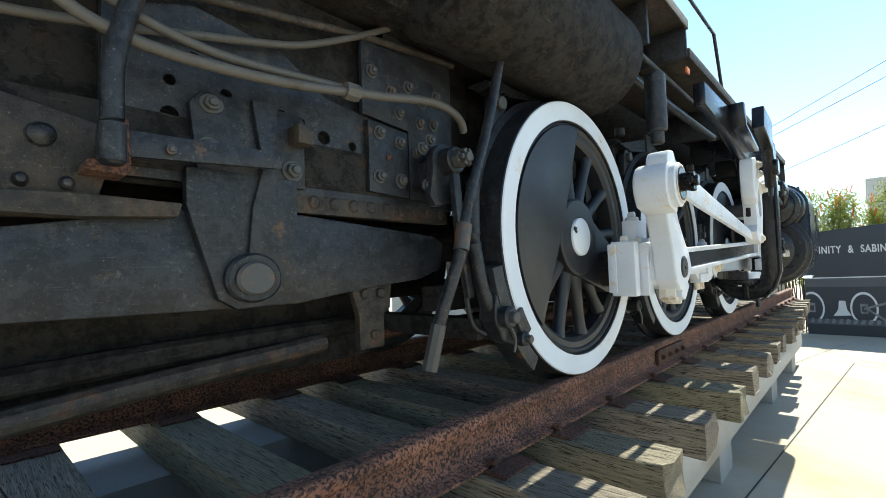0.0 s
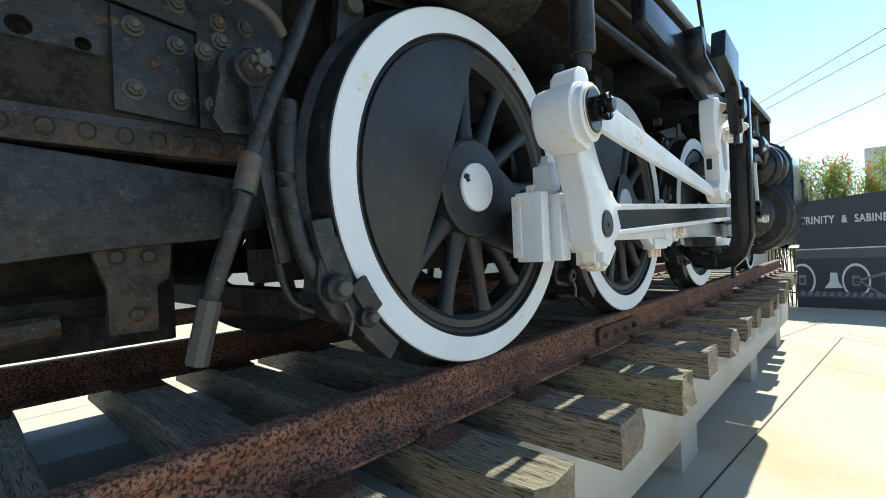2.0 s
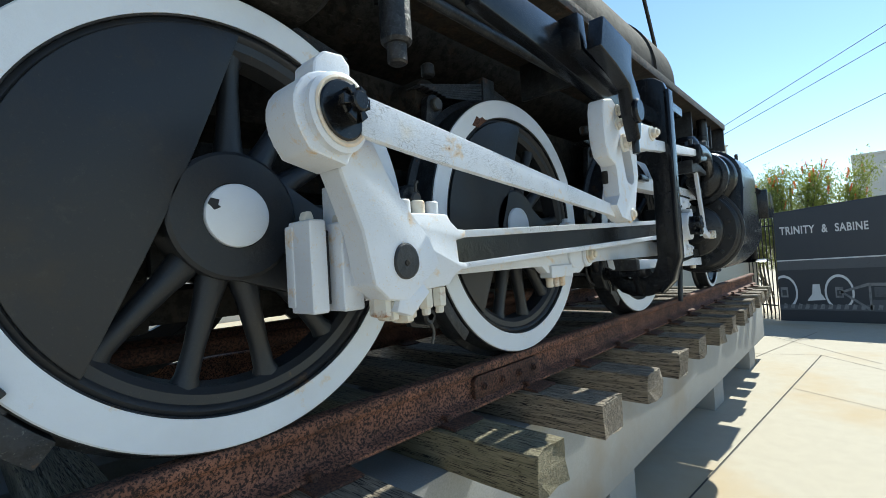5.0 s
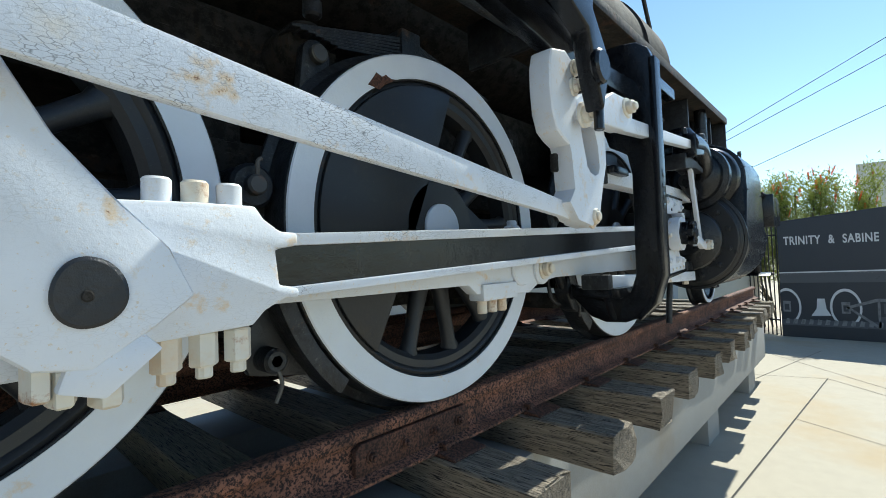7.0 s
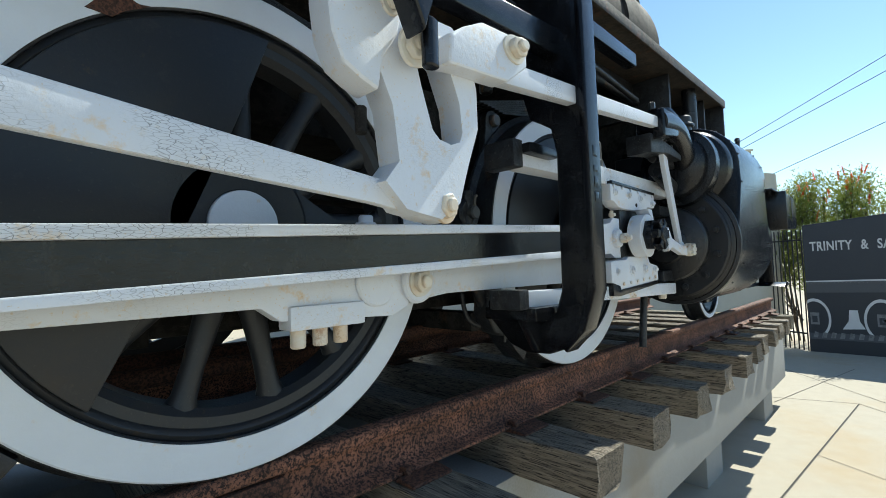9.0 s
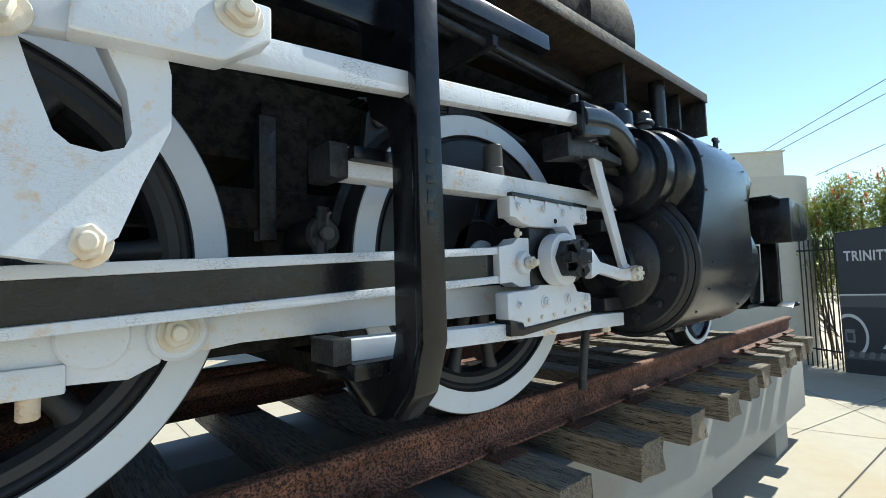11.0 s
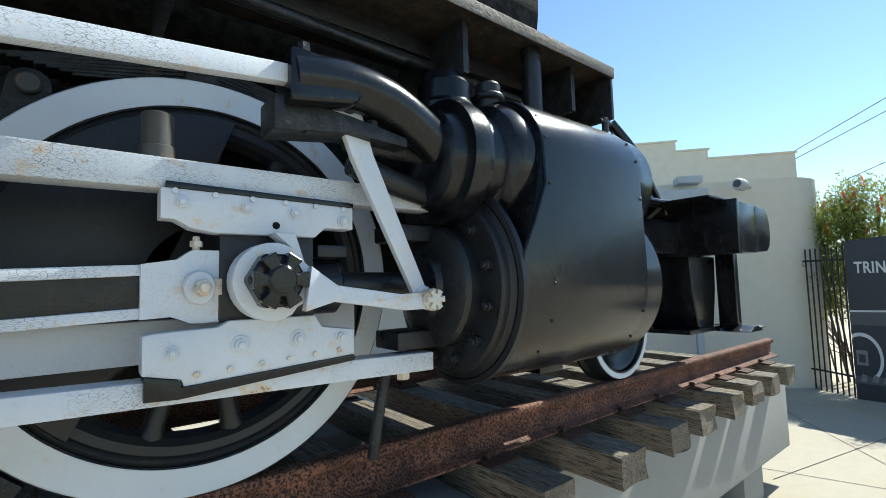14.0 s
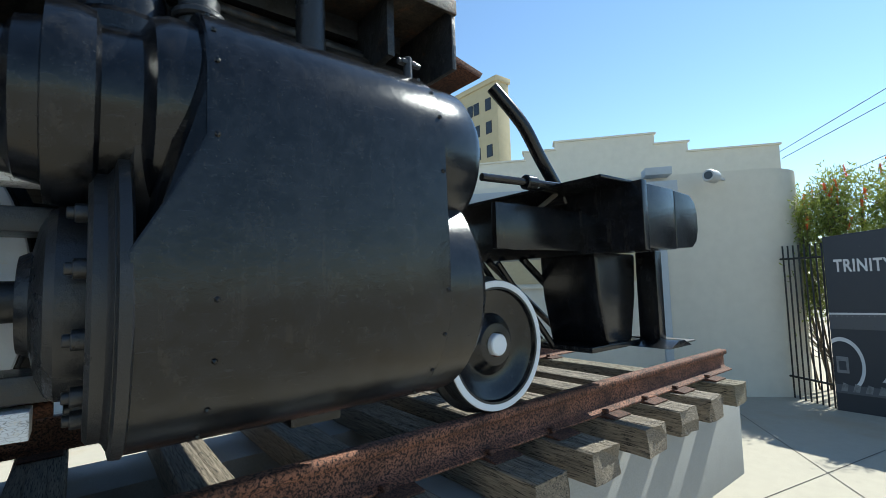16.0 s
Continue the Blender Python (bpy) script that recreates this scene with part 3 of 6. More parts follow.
def rods():
    pz = HUB + PIN[1]
    p1, p2, p3 = 0.329, 1.823, 3.478
    # side rods, close to the wheels
    rear = prism([(p1 - 0.02, 1.705), (p1 + 0.16, 1.700), (p2 - 0.36, 1.700), (p2 - 0.31, 1.663), (p2 + 0.06, 1.645), (p2 + 0.14, 1.675), (p2 + 0.14, 1.815), (p2 - 0.05, 1.835), (p2 - 0.2, 1.81), (p1 - 0.02, 1.81)], -0.135, -0.075, 0.006)
    sr = part("side_rod", rear, WHITE, loco, "white side rod with rust stains")
    for x in (p2 - 0.25, p2 - 0.185, p2 - 0.12):
        part("wedge_bolt", merged(hexagon(x, 1.63, 0.018, -0.122, -0.088, 0.003), rod_z(x, -0.105, 0.021, 1.585, 1.652, 0.004, 12)), RUST_WHITE, sr, "rusty white bolt below the rod")
    part("strap_block", box(p2 - 0.29, p2 - 0.06, -0.15, -0.07, 1.635, 1.70, 0.008), WHITE, sr)
    part("oil_cup", merged(rod_z(p2 - 0.02, -0.10, 0.036, 1.82, 1.90, 0.006), rod_z(p2 - 0.02, -0.10, 0.022, 1.895, 1.918, 0.004)), WHITE, sr)
    part("bearing_cover", rod_y(p2 - 0.01, pz, 0.075, -0.150, -0.12, 0.006, 32), WHITE, sr)
    kn = part("knuckle_boss", rod_y(1.995, 1.746, 0.070, -0.155, -0.07, 0.008, 36), WHITE, sr)
    bolt(1.995, 1.746, -0.155, 0.036, kn, RUST_WHITE, name="knuckle_pin")
    front = prism([(1.96, 1.700), (2.06, 1.690), (2.14, 1.700), (p3 - 0.14, 1.700), (p3, 1.665), (p3 + 0.10, 1.70), (p3 + 0.10, 1.83), (p3, 1.85), (p3 - 0.14, 1.806), (2.14, 1.806), (2.06, 1.815), (1.96, 1.80)], -0.125, -0.080, 0.005)
    part("side_rod", front, WHITE, loco, "white side rod with rust stains")
    # strap ends of the rod at the main driver
    for i, (x0, x1, y0, y1, zt) in enumerate(((0.105, 0.165, -0.23, -0.10, 1.868), (0.195, 0.275, -0.265, -0.13, 1.862))):
        st = part("rod_strap", box(x0, x1, y0, y1, 1.628, zt, 0.010, 3), WHITE, loco)
        part("strap_key", box(x1, x1 + 0.026, y0 + 0.03, y1 - 0.01, 1.65, 1.845, 0.003), BLACK, st)
        part("strap_bolt", hexagon((x0 + x1) / 2, zt + 0.006, 0.018, (y0 + y1) / 2 - 0.018, (y0 + y1) / 2 + 0.018, 0.003), RUST_WHITE, st)
    part("rod_body", prism([(0.10, 1.645), (0.42, 1.640), (0.42, 1.865), (0.10, 1.858)], -0.13, -0.085, 0.006), WHITE, loco)
    oc = part("oil_cup", box(0.225, 0.325, -0.20, -0.12, 1.86, 1.955, 0.008), WHITE, loco)
    part("cap", merged(rod_z(0.275, -0.16, 0.036, 1.952, 1.968, 0.004), hexagon(0.275, 1.975, 0.018, -0.178, -0.142, 0.003)), WHITE, oc)
    # main rod: I-section with a dark channel between white flanges
    ys, ye = -0.290, -0.215
    wx, wz = 3.041, 1.876
    mr = new("main_rod")
    mr.parent = loco

    def along(t, off):
        x = 0.66 + t * (2.96 - 0.66)
        return (x, 1.783 + t * (1.872 - 1.783) + off)
    lo = lambda t: 0.060 - 0.006 * t
    part("upper_flange", prism([along(0, lo(0) - 0.022), along(1, lo(1) - 0.022), along(1, lo(1)), along(0, lo(0))], ys, ye, 0.003), CRACKED_WHITE, mr)
    part("lower_flange", prism([along(0, -lo(0)), along(1, -lo(1)), along(1, -lo(1) + 0.022), along(0, -lo(0) + 0.022)], ys, ye, 0.003), CRACKED_WHITE, mr)
    part("web", prism([along(0, -lo(0) + 0.016), along(1, -lo(1) + 0.016), along(1, lo(1) - 0.016), along(0, lo(0) - 0.016)], ys + 0.026, ye - 0.022, 0.0), GLOSS, mr, "black-painted channel of the rod")
    be = prism([(0.22, 1.70), (0.30, 1.655), (0.60, 1.672), (0.625, 1.700), (0.665, 1.722), (0.70, 1.722), (0.70, 1.744), (0.655, 1.752), (0.648, 1.815), (0.70, 1.822), (0.70, 1.845), (0.66, 1.846), (0.625, 1.868), (0.61, 1.888), (0.50, 1.888), (0.30, 1.882), (0.22, 1.83)], -0.292, -0.195, 0.008)
    be = part("big_end", be, WHITE, mr)
    for x, m in ((0.455, WHITE), (0.515, RUST_WHITE), (0.575, WHITE)):
        part("strap_bolt", rod_z(x, -0.25, 0.023, 1.880, 1.925, 0.004), m, be)
        part("strap_nut", merged(rod_z(x + 0.01, -0.25, 0.025, 1.60, 1.668, 0.004, 6), rod_z(x + 0.01, -0.25, 0.015, 1.578, 1.61, 0.003, 10)), RUST_WHITE, be)
    se = disc_hole_plate([(2.92, 1.925), (2.99, 1.935), (3.02, 1.955), (3.088, 1.955), (3.088, 1.802), (3.02, 1.802), (2.98, 1.818), (2.92, 1.815)], [], ys - 0.004, ye)
    se = part("small_end", se, WHITE, mr)
    part("wrist_washer", rod_y(wx - 0.005, wz, 0.036, ys - 0.016, ys, 0.003, 32), WHITE, se)
    bolt(wx - 0.005, wz, ys - 0.014, 0.020, se, RUST_WHITE, name="wrist_bolt", washer=False)
    part("wedge_block", box(3.062, 3.09, ys - 0.012, ys + 0.01, 1.86, 1.895, 0.003), RUST_WHITE, se)
    part("grease_cup", merged(rod_z(3.03, -0.285, 0.008, 1.955, 1.985, 0.002, 10), rod_z(3.03, -0.285, 0.014, 1.962, 1.975, 0.002, 6)), RUST_WHITE, se, "brass-coloured grease cup")
    # eccentric crank and rod
    ec = prism([(0.215, 1.70), (0.27, 1.655), (0.345, 1.645), (0.42, 1.70), (0.475, 1.748), (0.44, 1.815), (0.375, 1.875), (0.30, 1.945), (0.235, 2.03), (0.17, 2.03), (0.09, 1.99), (0.13, 1.92), (0.18, 1.83)], -0.338, -0.288, 0.010, 3)
    ec = part("eccentric_crank", ec, WHITE, loco, "white eccentric crank arm")
    part("crank_eye", prism(circle_pts(0.06, 2.058, 0.098, -60, 215, 18) + [(0.0, 1.975), (0.10, 1.955)], -0.415, -0.290, 0.014, 3), WHITE, ec)
    part("pin_cap", rod_y(0.338, 1.757, 0.047, -0.348, -0.33, 0.005, 36), BLACK, ec, "round black pin cap")
    part("pin_point", rod_y(0.338, 1.757, 0.008, -0.354, -0.345, 0.002, 12), SOOT, ec)
    part("clamp_head", prism([(0.012, 2.10), (0.125, 2.12), (0.130, 2.19), (0.105, 2.215), (0.05, 2.210), (0.022, 2.18)], -0.405, -0.31, 0.012, 3), WHITE, ec)
    part("clamp_lug", prism([(0.30, 1.62), (0.36, 1.60), (0.43, 1.665), (0.40, 1.70), (0.33, 1.70)], -0.336, -0.29, 0.006), WHITE, ec)
    for x, z in ((0.285, 1.625), (0.315, 1.612), (0.37, 1.60)):
        part("clamp_nut", rod_z(x, -0.305, 0.022, z - 0.02, z + 0.04, 0.005, 6), RUST_WHITE, ec)
    part("crank_pin", rod_y(PIN[0], pz, 0.085, -0.30, 0.05, 0.004, 32), SOOT, loco)
    er = new("eccentric_rod")
    er.parent = loco
    a, c = (0.075, 2.062), (1.776, 1.902)
    ang = math.atan2(c[1] - a[1], c[0] - a[0])
    u, v = (math.cos(ang), math.sin(ang)), (-math.sin(ang), math.cos(ang))
    at = lambda d, o: (a[0] + u[0] * d + v[0] * o, a[1] + u[1] * d + v[1] * o)
    L = math.hypot(c[0] - a[0], c[1] - a[1])
    part("bar", prism([at(0.05, -0.046), at(0.30, -0.044), at(L - 0.2, -0.022), at(L - 0.02, -0.026), at(L + 0.015, 0.0), at(L - 0.02, 0.024), at(L - 0.2, 0.024), at(0.30, 0.042), at(0.05, 0.046)], -0.475, -0.435, 0.005), CRACKED_WHITE, er, "white bar with crackled paint")
    eye = part("eye", rod_y(a[0], a[1], 0.088, -0.462, -0.40, 0.01, 40), WHITE, er)
    part("eye_ring", turned([(0.074, -0.462), (0.078, -0.467), (0.072, -0.470), (0.066, -0.464)], (a[0], 0, a[1]), "y", 36), RUST_WHITE, eye, "rust-edged ring")
    part("eye_disc", rod_y(a[0], a[1], 0.066, -0.472, -0.45, 0.004, 36), GLOSS, eye)
    nut = hexagon(a[0], a[1], 0.040, -0.512, -0.47, 0.004)
    castle(a[0], a[1], 0.040, -0.525, -0.50, nut)
    rod_y(a[0], a[1], 0.022, -0.540, -0.50, 0.004, 16, nut)
    part("castle_nut", nut, GLOSS, eye, "black castle nut")
    fork = part("fork_end", prism([at(L - 0.08, -0.03), at(L + 0.02, -0.03), at(L + 0.02, 0.03), at(L - 0.08, 0.03)], -0.495, -0.385, 0.008), WHITE, er)
    bolt(c[0], c[1], -0.495, 0.026, fork, RUST_WHITE, name="fork_nut")


settled(rods, ((-0.1, 0.075, 0.338, 0.655, 1.776, 1.823, 1.995, 3.041, 3.478, 4.0), (-0.108, 0.067, 0.29, 0.622, 1.687, 1.735, 1.868, 2.976, 3.372, 3.9)),
        lambda x: ((-0.56, -0.475, -0.415, -0.34, -0.29, -0.15, 0.0, 2.0), (-0.495, -0.42, -0.385, -0.345, -0.25, -0.13, 0.0, 2.0)),
        ((1.5, 1.6, 1.757, 1.9, 2.06, 2.215, 2.4), (1.49, 1.59, 1.737, 1.905, 2.095, 2.238, 2.43)))


def valve_gear():
    # expansion link hanging from its trunnion
    lk = new("expansion_link")
    lk.parent = loco
    head = [(1.500, 2.352), (1.60, 2.375), (1.655, 2.35), (1.685, 2.27), (1.668, 2.20), (1.623, 2.148), (1.608, 2.085), (1.559, 2.099), (1.516, 2.117), (1.491, 2.163), (1.483, 2.23), (1.485, 2.30)]
    part("link_shell", prism(head, -0.50, -0.42, 0.012, 3), WHITE, lk, "large white link shell")
    outer = [(1.61, 2.17), (1.66, 2.25), (1.716, 2.245), (1.760, 2.285), (1.803, 2.288), (1.85, 2.25), (1.866, 2.16), (1.866, 2.076), (1.835, 1.99), (1.81, 1.91), (1.765, 1.868), (1.70, 1.885), (1.638, 1.935), (1.681, 1.975), (1.665, 2.077)]
    slot = [(1.718, 2.207), (1.748, 2.229), (1.788, 2.203), (1.817, 2.122), (1.823, 2.06), (1.815, 2.038), (1.792, 2.028), (1.765, 2.034), (1.752, 2.05), (1.734, 2.126)]
    part("link_foot", disc_hole_plate(outer, [slot], -0.475, -0.40), WHITE, lk, "white slotted foot of the link")
    for x, z in ((1.655, 2.325), (1.645, 2.26)):
        bolt(x, z, -0.502, 0.022, lk, RUST_WHITE, name="link_bolt")
    part("link_stop", rod_z(1.60, -0.44, 0.014, 2.02, 2.07), SOOT, lk)
    tr = part("trunnion_bracket", prism([(1.30, 2.70), (1.62, 2.66), (1.60, 2.50), (1.70, 2.36), (1.69, 2.25), (1.655, 2.17), (1.61, 2.25), (1.56, 2.40), (1.42, 2.47), (1.26, 2.52)], -0.60, -0.535, 0.01, 3), GLOSS, loco)
    part("trunnion_cap", rod_y(1.62, 2.29, 0.055, -0.62, -0.59, 0.008, 32), GLOSS, tr)
    part("trunnion_lug", rod_z(1.70, -0.56, 0.016, 2.13, 2.22), GLOSS, tr)
    # long hanger beam below the running board that carries the link
    hb = part("hanger_beam", prism([(0.70, 2.74), (1.28, 2.74), (1.30, 2.62), (1.75, 2.52), (2.38, 2.60), (2.42, 2.78), (3.1, 2.80), (3.1, 2.72), (2.5, 2.70), (2.36, 2.46), (1.75, 2.42), (1.20, 2.52), (0.70, 2.58)], -0.42, -0.36, 0.008), GLOSS, loco)
    part("hanger_rib", prism([(1.28, 2.76), (1.34, 2.76), (1.36, 2.60), (1.75, 2.49), (1.75, 2.46), (1.30, 2.56)], -0.50, -0.41, 0.006), GLOSS, hb)
    # radius rod with its sliding block
    rr = new("radius_rod")
    rr.parent = loco
    part("bar", prism([(1.70, 2.175), (3.205, 2.348), (3.205, 2.402), (1.70, 2.240)], -0.485, -0.445, 0.004), CRACKED_WHITE, rr, "white bar with flaking paint")
    blk = part("slide_block", prism([(1.76, 2.175), (1.92, 2.187), (2.0, 2.245), (2.0, 2.315), (1.92, 2.312), (1.85, 2.307), (1.80, 2.27), (1.765, 2.24)], -0.525, -0.465, 0.008, 3), WHITE, rr)
    bolt(1.945, 2.275, -0.525, 0.028, blk, RUST_WHITE, name="block_bolt")
    bolt(1.70, 2.185, -0.505, 0.028, blk, RUST_WHITE, name="block_bolt")
    # combination lever and union link
    top, low = (3.375, 2.335), (3.635, 1.835)
    cl = new("combination_lever")
    cl.parent = loco
    part("lever_bar", prism([(3.305, 2.325), (3.345, 2.355), (3.425, 2.345), (3.47, 2.21), (3.665, 1.835), (3.622, 1.812), (3.40, 2.19), (3.36, 2.285)], -0.455, -0.425, 0.004), WHITE, cl, "slim white lever")
    part("lever_pin", hexagon(3.385, 2.335, 0.024, -0.475, -0.415, 0.004), GRIMY, cl)
    part("lever_foot", rod_y(low[0] + 0.01, low[1] - 0.01, 0.036, -0.462, -0.425, 0.005), WHITE, cl)
    ul = new("union_link")
    ul.parent = loco
    part("link_bar", prism([(3.24, 1.918), (3.33, 1.868), (3.55, 1.835), (3.665, 1.842), (3.69, 1.815), (3.665, 1.785), (3.56, 1.785), (3.32, 1.822), (3.22, 1.80)], -0.49, -0.455, 0.005), WHITE, ul, "white link bar")
    n = rod_y(3.655, 1.815, 0.036, -0.518, -0.47, 0.006, 12)
    castle(3.655, 1.815, 0.034, -0.534, -0.51, n)
    part("castle_nut", n, RUST_WHITE, ul, "rust-stained white castle nut")


settled(valve_gear, ((0.7, 1.5, 1.7, 1.776, 1.945, 3.205, 3.36, 3.655, 4.0), (0.62, 1.385, 1.562, 1.682, 1.905, 3.168, 3.30, 3.603, 3.95)),
        lambda x: ((-1.0, 0.0, 2.0), (-np.interp(x, (2.0, 3.2, 3.6), (0.95, 0.85, 0.75)), 0.0, 2.0)),
        ((1.7, 1.815, 1.9, 2.18, 2.27, 2.4, 2.6, 2.8), (1.71, 1.825, 1.905, 2.225, 2.322, 2.44, 2.58, 2.73)))


def crosshead():
    ch = new("crosshead")
    ch.parent = loco
    bolt_rows = []
    up = [(2.955, 2.032), (2.985, 2.032), (3.02, 2.012), (3.07, 2.003), (3.325, 2.003), (3.355, 2.030), (3.44, 2.030), (3.44, 2.096), (2.955, 2.106)]
    part("upper_shoe", prism(up, -0.345, -0.285, 0.005), WHITE, ch, "white bolted upper shoe plate")
    part("upper_liner", prism([(2.965, 2.106), (3.44, 2.096), (3.44, 2.108), (2.965, 2.120)], -0.349, -0.285, 0.0015), GLOSS, ch)
    lw = [(2.925, 1.775), (2.955, 1.778), (3.08, 1.782), (3.105, 1.795), (3.325, 1.795), (3.345, 1.765), (3.44, 1.752), (3.44, 1.682), (3.01, 1.655), (3.005, 1.672), (2.925, 1.690)]
    part("lower_shoe", prism(lw, -0.345, -0.285, 0.005), WHITE, ch, "white bolted lower shoe plate")
    part("lower_liner", prism([(2.93, 1.688), (3.0, 1.672), (3.005, 1.655), (3.44, 1.682), (3.44, 1.665), (3.0, 1.628), (2.93, 1.632)], -0.349, -0.275, 0.002), GLOSS, ch)
    part("crosshead_body", prism([(3.085, 1.79), (3.33, 1.79), (3.33, 2.02), (3.085, 2.02)], -0.325, -0.12, 0.008), BLACK, ch)
    for x, z, r in [(3.0, 2.072, 0.014), (3.14, 2.072, 0.014), (3.265, 2.066, 0.014), (3.41, 2.053, 0.014), (2.985, 1.735, 0.012), (3.13, 1.738, 0.017), (3.275, 1.740, 0.017), (3.40, 1.735, 0.014)]:
        bolt(x, z, -0.345, r, ch, WHITE, name="shoe_bolt")
    for i in range(6):
        bolt(2.985 + 0.085 * i, 2.098 - 0.002 * i, -0.345, 0.008, ch, WHITE, False, "small_bolt", washer=False)
        bolt(3.035 + 0.072 * i, 1.680 + 0.004 * i, -0.345, 0.008, ch, RUST_WHITE, False, "small_bolt", washer=False)
    # no real bore: a dark disc paints the shade of the oil hole
    part("oil_hole", rod_y(3.215, 2.030, 0.010, -0.3475, -0.34, 0.001, 16), SOOT, ch)
    arm = prism(circle_pts(3.19, 1.885, 0.094, 62, 300, 20) + [(3.25, 1.82), (3.33, 1.858), (3.33, 1.88), (3.27, 1.93), (3.245, 2.005), (3.19, 2.005)], -0.420, -0.345, 0.008, 3)
    arm = part("crosshead_arm", arm, WHITE, ch, "white arm round the crosshead pin")
    nut = hexagon(3.19, 1.885, 0.072, -0.470, -0.412, 0.006)
    castle(3.19, 1.885, 0.068, -0.505, -0.465, nut)
    rod_y(3.19, 1.885, 0.034, -0.512, -0.46, 0.005, 20, nut)
    part("castle_nut", nut, GLOSS, arm, "large black castle nut")
    for z0, z1, x0, x1, zz in ((2.072, 2.150, 2.31, 3.732, 0.018), (1.608, 1.672, 2.31, 3.717, -0.03)):
        up = zz > 0
        pts = [(x0, 2.100 if up else 1.632), (x1, 2.112 if up else 1.594), (x1, 2.176 if up else 1.654), (x0, 2.180 if up else 1.688)]
        g = part("guide_bar", prism(pts, -0.33, -0.24, 0.004), CRACKED_WHITE, loco, "white crosshead guide bar with rust")
        part("guide_end", box(x0 - 0.05, x0 + 0.004, -0.335, -0.20, pts[0][1] - 0.006, pts[3][1] + 0.006, 0.006), GRIMY, g)
        part("guide_bolt", rod_z(3.63, -0.285, 0.022, (2.12 if up else 1.57), (2.175 if up else 1.615), 0.004, 6), GRIMY if up else RUST_WHITE, g)
        part("guide_block", box(3.60, 3.76, -0.31, -0.16, (2.01 if up else 1.665), (2.065 if up else 1.725), 0.008), BLACK, g)
    part("piston_rod", rod_x(-0.27, 1.866, 0.042, 3.32, 3.82), BLACK, loco, "polished dark piston rod")
    part("rod_socket", rod_x(-0.27, 1.866, 0.072, 3.30, 3.42, 0.01), BLACK, ch)
    part("key_block", box(3.34, 3.43, -0.33, -0.22, 1.95, 1.985, 0.006), BLACK, ch)


settled(crosshead, ((2.2, 2.31, 3.0, 3.19, 3.41, 3.732, 4.0), (2.13, 2.243, 2.925, 3.124, 3.345, 3.70, 3.96)),
        lambda x: ((-0.512, -0.345, -0.33, -0.24, -0.12, 0.0, 2.0), (-0.423, -0.287, -0.268, -0.185, -0.06, 0.03, 2.0)),
        ((1.5, 1.72, 1.88, 2.08, 2.3), (1.49, 1.71, 1.887, 2.09, 2.32)))


def guide_yoke():
    """The C-shaped casting that reaches out round the guides and the rods."""
    y = -0.535
    outer = [(-0.05, 2.80), (-0.38, 2.80), (-0.46, 2.785), (-0.51, 2.74), (y, 2.66), (y, 1.72), (-0.52, 1.63), (-0.48, 1.555), (-0.42, 1.505), (-0.34, 1.478), (-0.24, 1.475), (-0.16, 1.50), (-0.05, 1.60)]
    inner = [(-0.05, 1.66), (-0.20, 1.585), (-0.30, 1.575), (-0.375, 1.62), (-0.405, 1.70), (-0.41, 2.16), (-0.39, 2.25), (-0.34, 2.28), (-0.30, 2.30), (-0.26, 2.42), (-0.26, 2.58), (-0.05, 2.70)]
    gy = part("guide_yoke", slab(outer + inner, 2.385, 2.445, 0.010, 3), GLOSS, loco, "C-shaped black guide yoke")
    part("yoke_flange", slab([(y - 0.012, 2.68), (y + 0.02, 2.68), (y + 0.02, 1.70), (-0.47, 1.58), (-0.40, 1.51), (-0.42, 1.49), (-0.50, 1.57), (y - 0.012, 1.70)], 2.375, 2.455, 0.008), GLOSS, gy)
    part("yoke_seat", box(2.29, 2.50, -0.36, -0.12, 1.60, 1.645, 0.008), GLOSS, gy)
    part("yoke_web", prism([(2.29, 1.61), (2.50, 1.61), (2.44, 1.49), (2.37, 1.49)], -0.31, -0.27, 0.006), GLOSS, gy)
    part("yoke_seat", box(2.30, 2.48, -0.36, -0.14, 2.165, 2.20, 0.008), GLOSS, gy)
    for k, w in enumerate((0.05, 0.05, 0.03, 0.05)):
        part("cast_mark", box(2.400, 2.425, y - 0.0145, y - 0.010, 1.98 + 0.05 * k, 1.98 + 0.05 * k + w * 0.7, 0.002), GLOSS, gy)


settled(guide_yoke, ((2.2, 2.6), (2.145, 2.545)), lambda x: ((-0.6, -0.3, -0.05, 2.0), (-0.53, -0.25, -0.02, 2.0)), ((1.4, 1.6, 2.6, 2.8), (1.375, 1.575, 2.60, 2.77)))


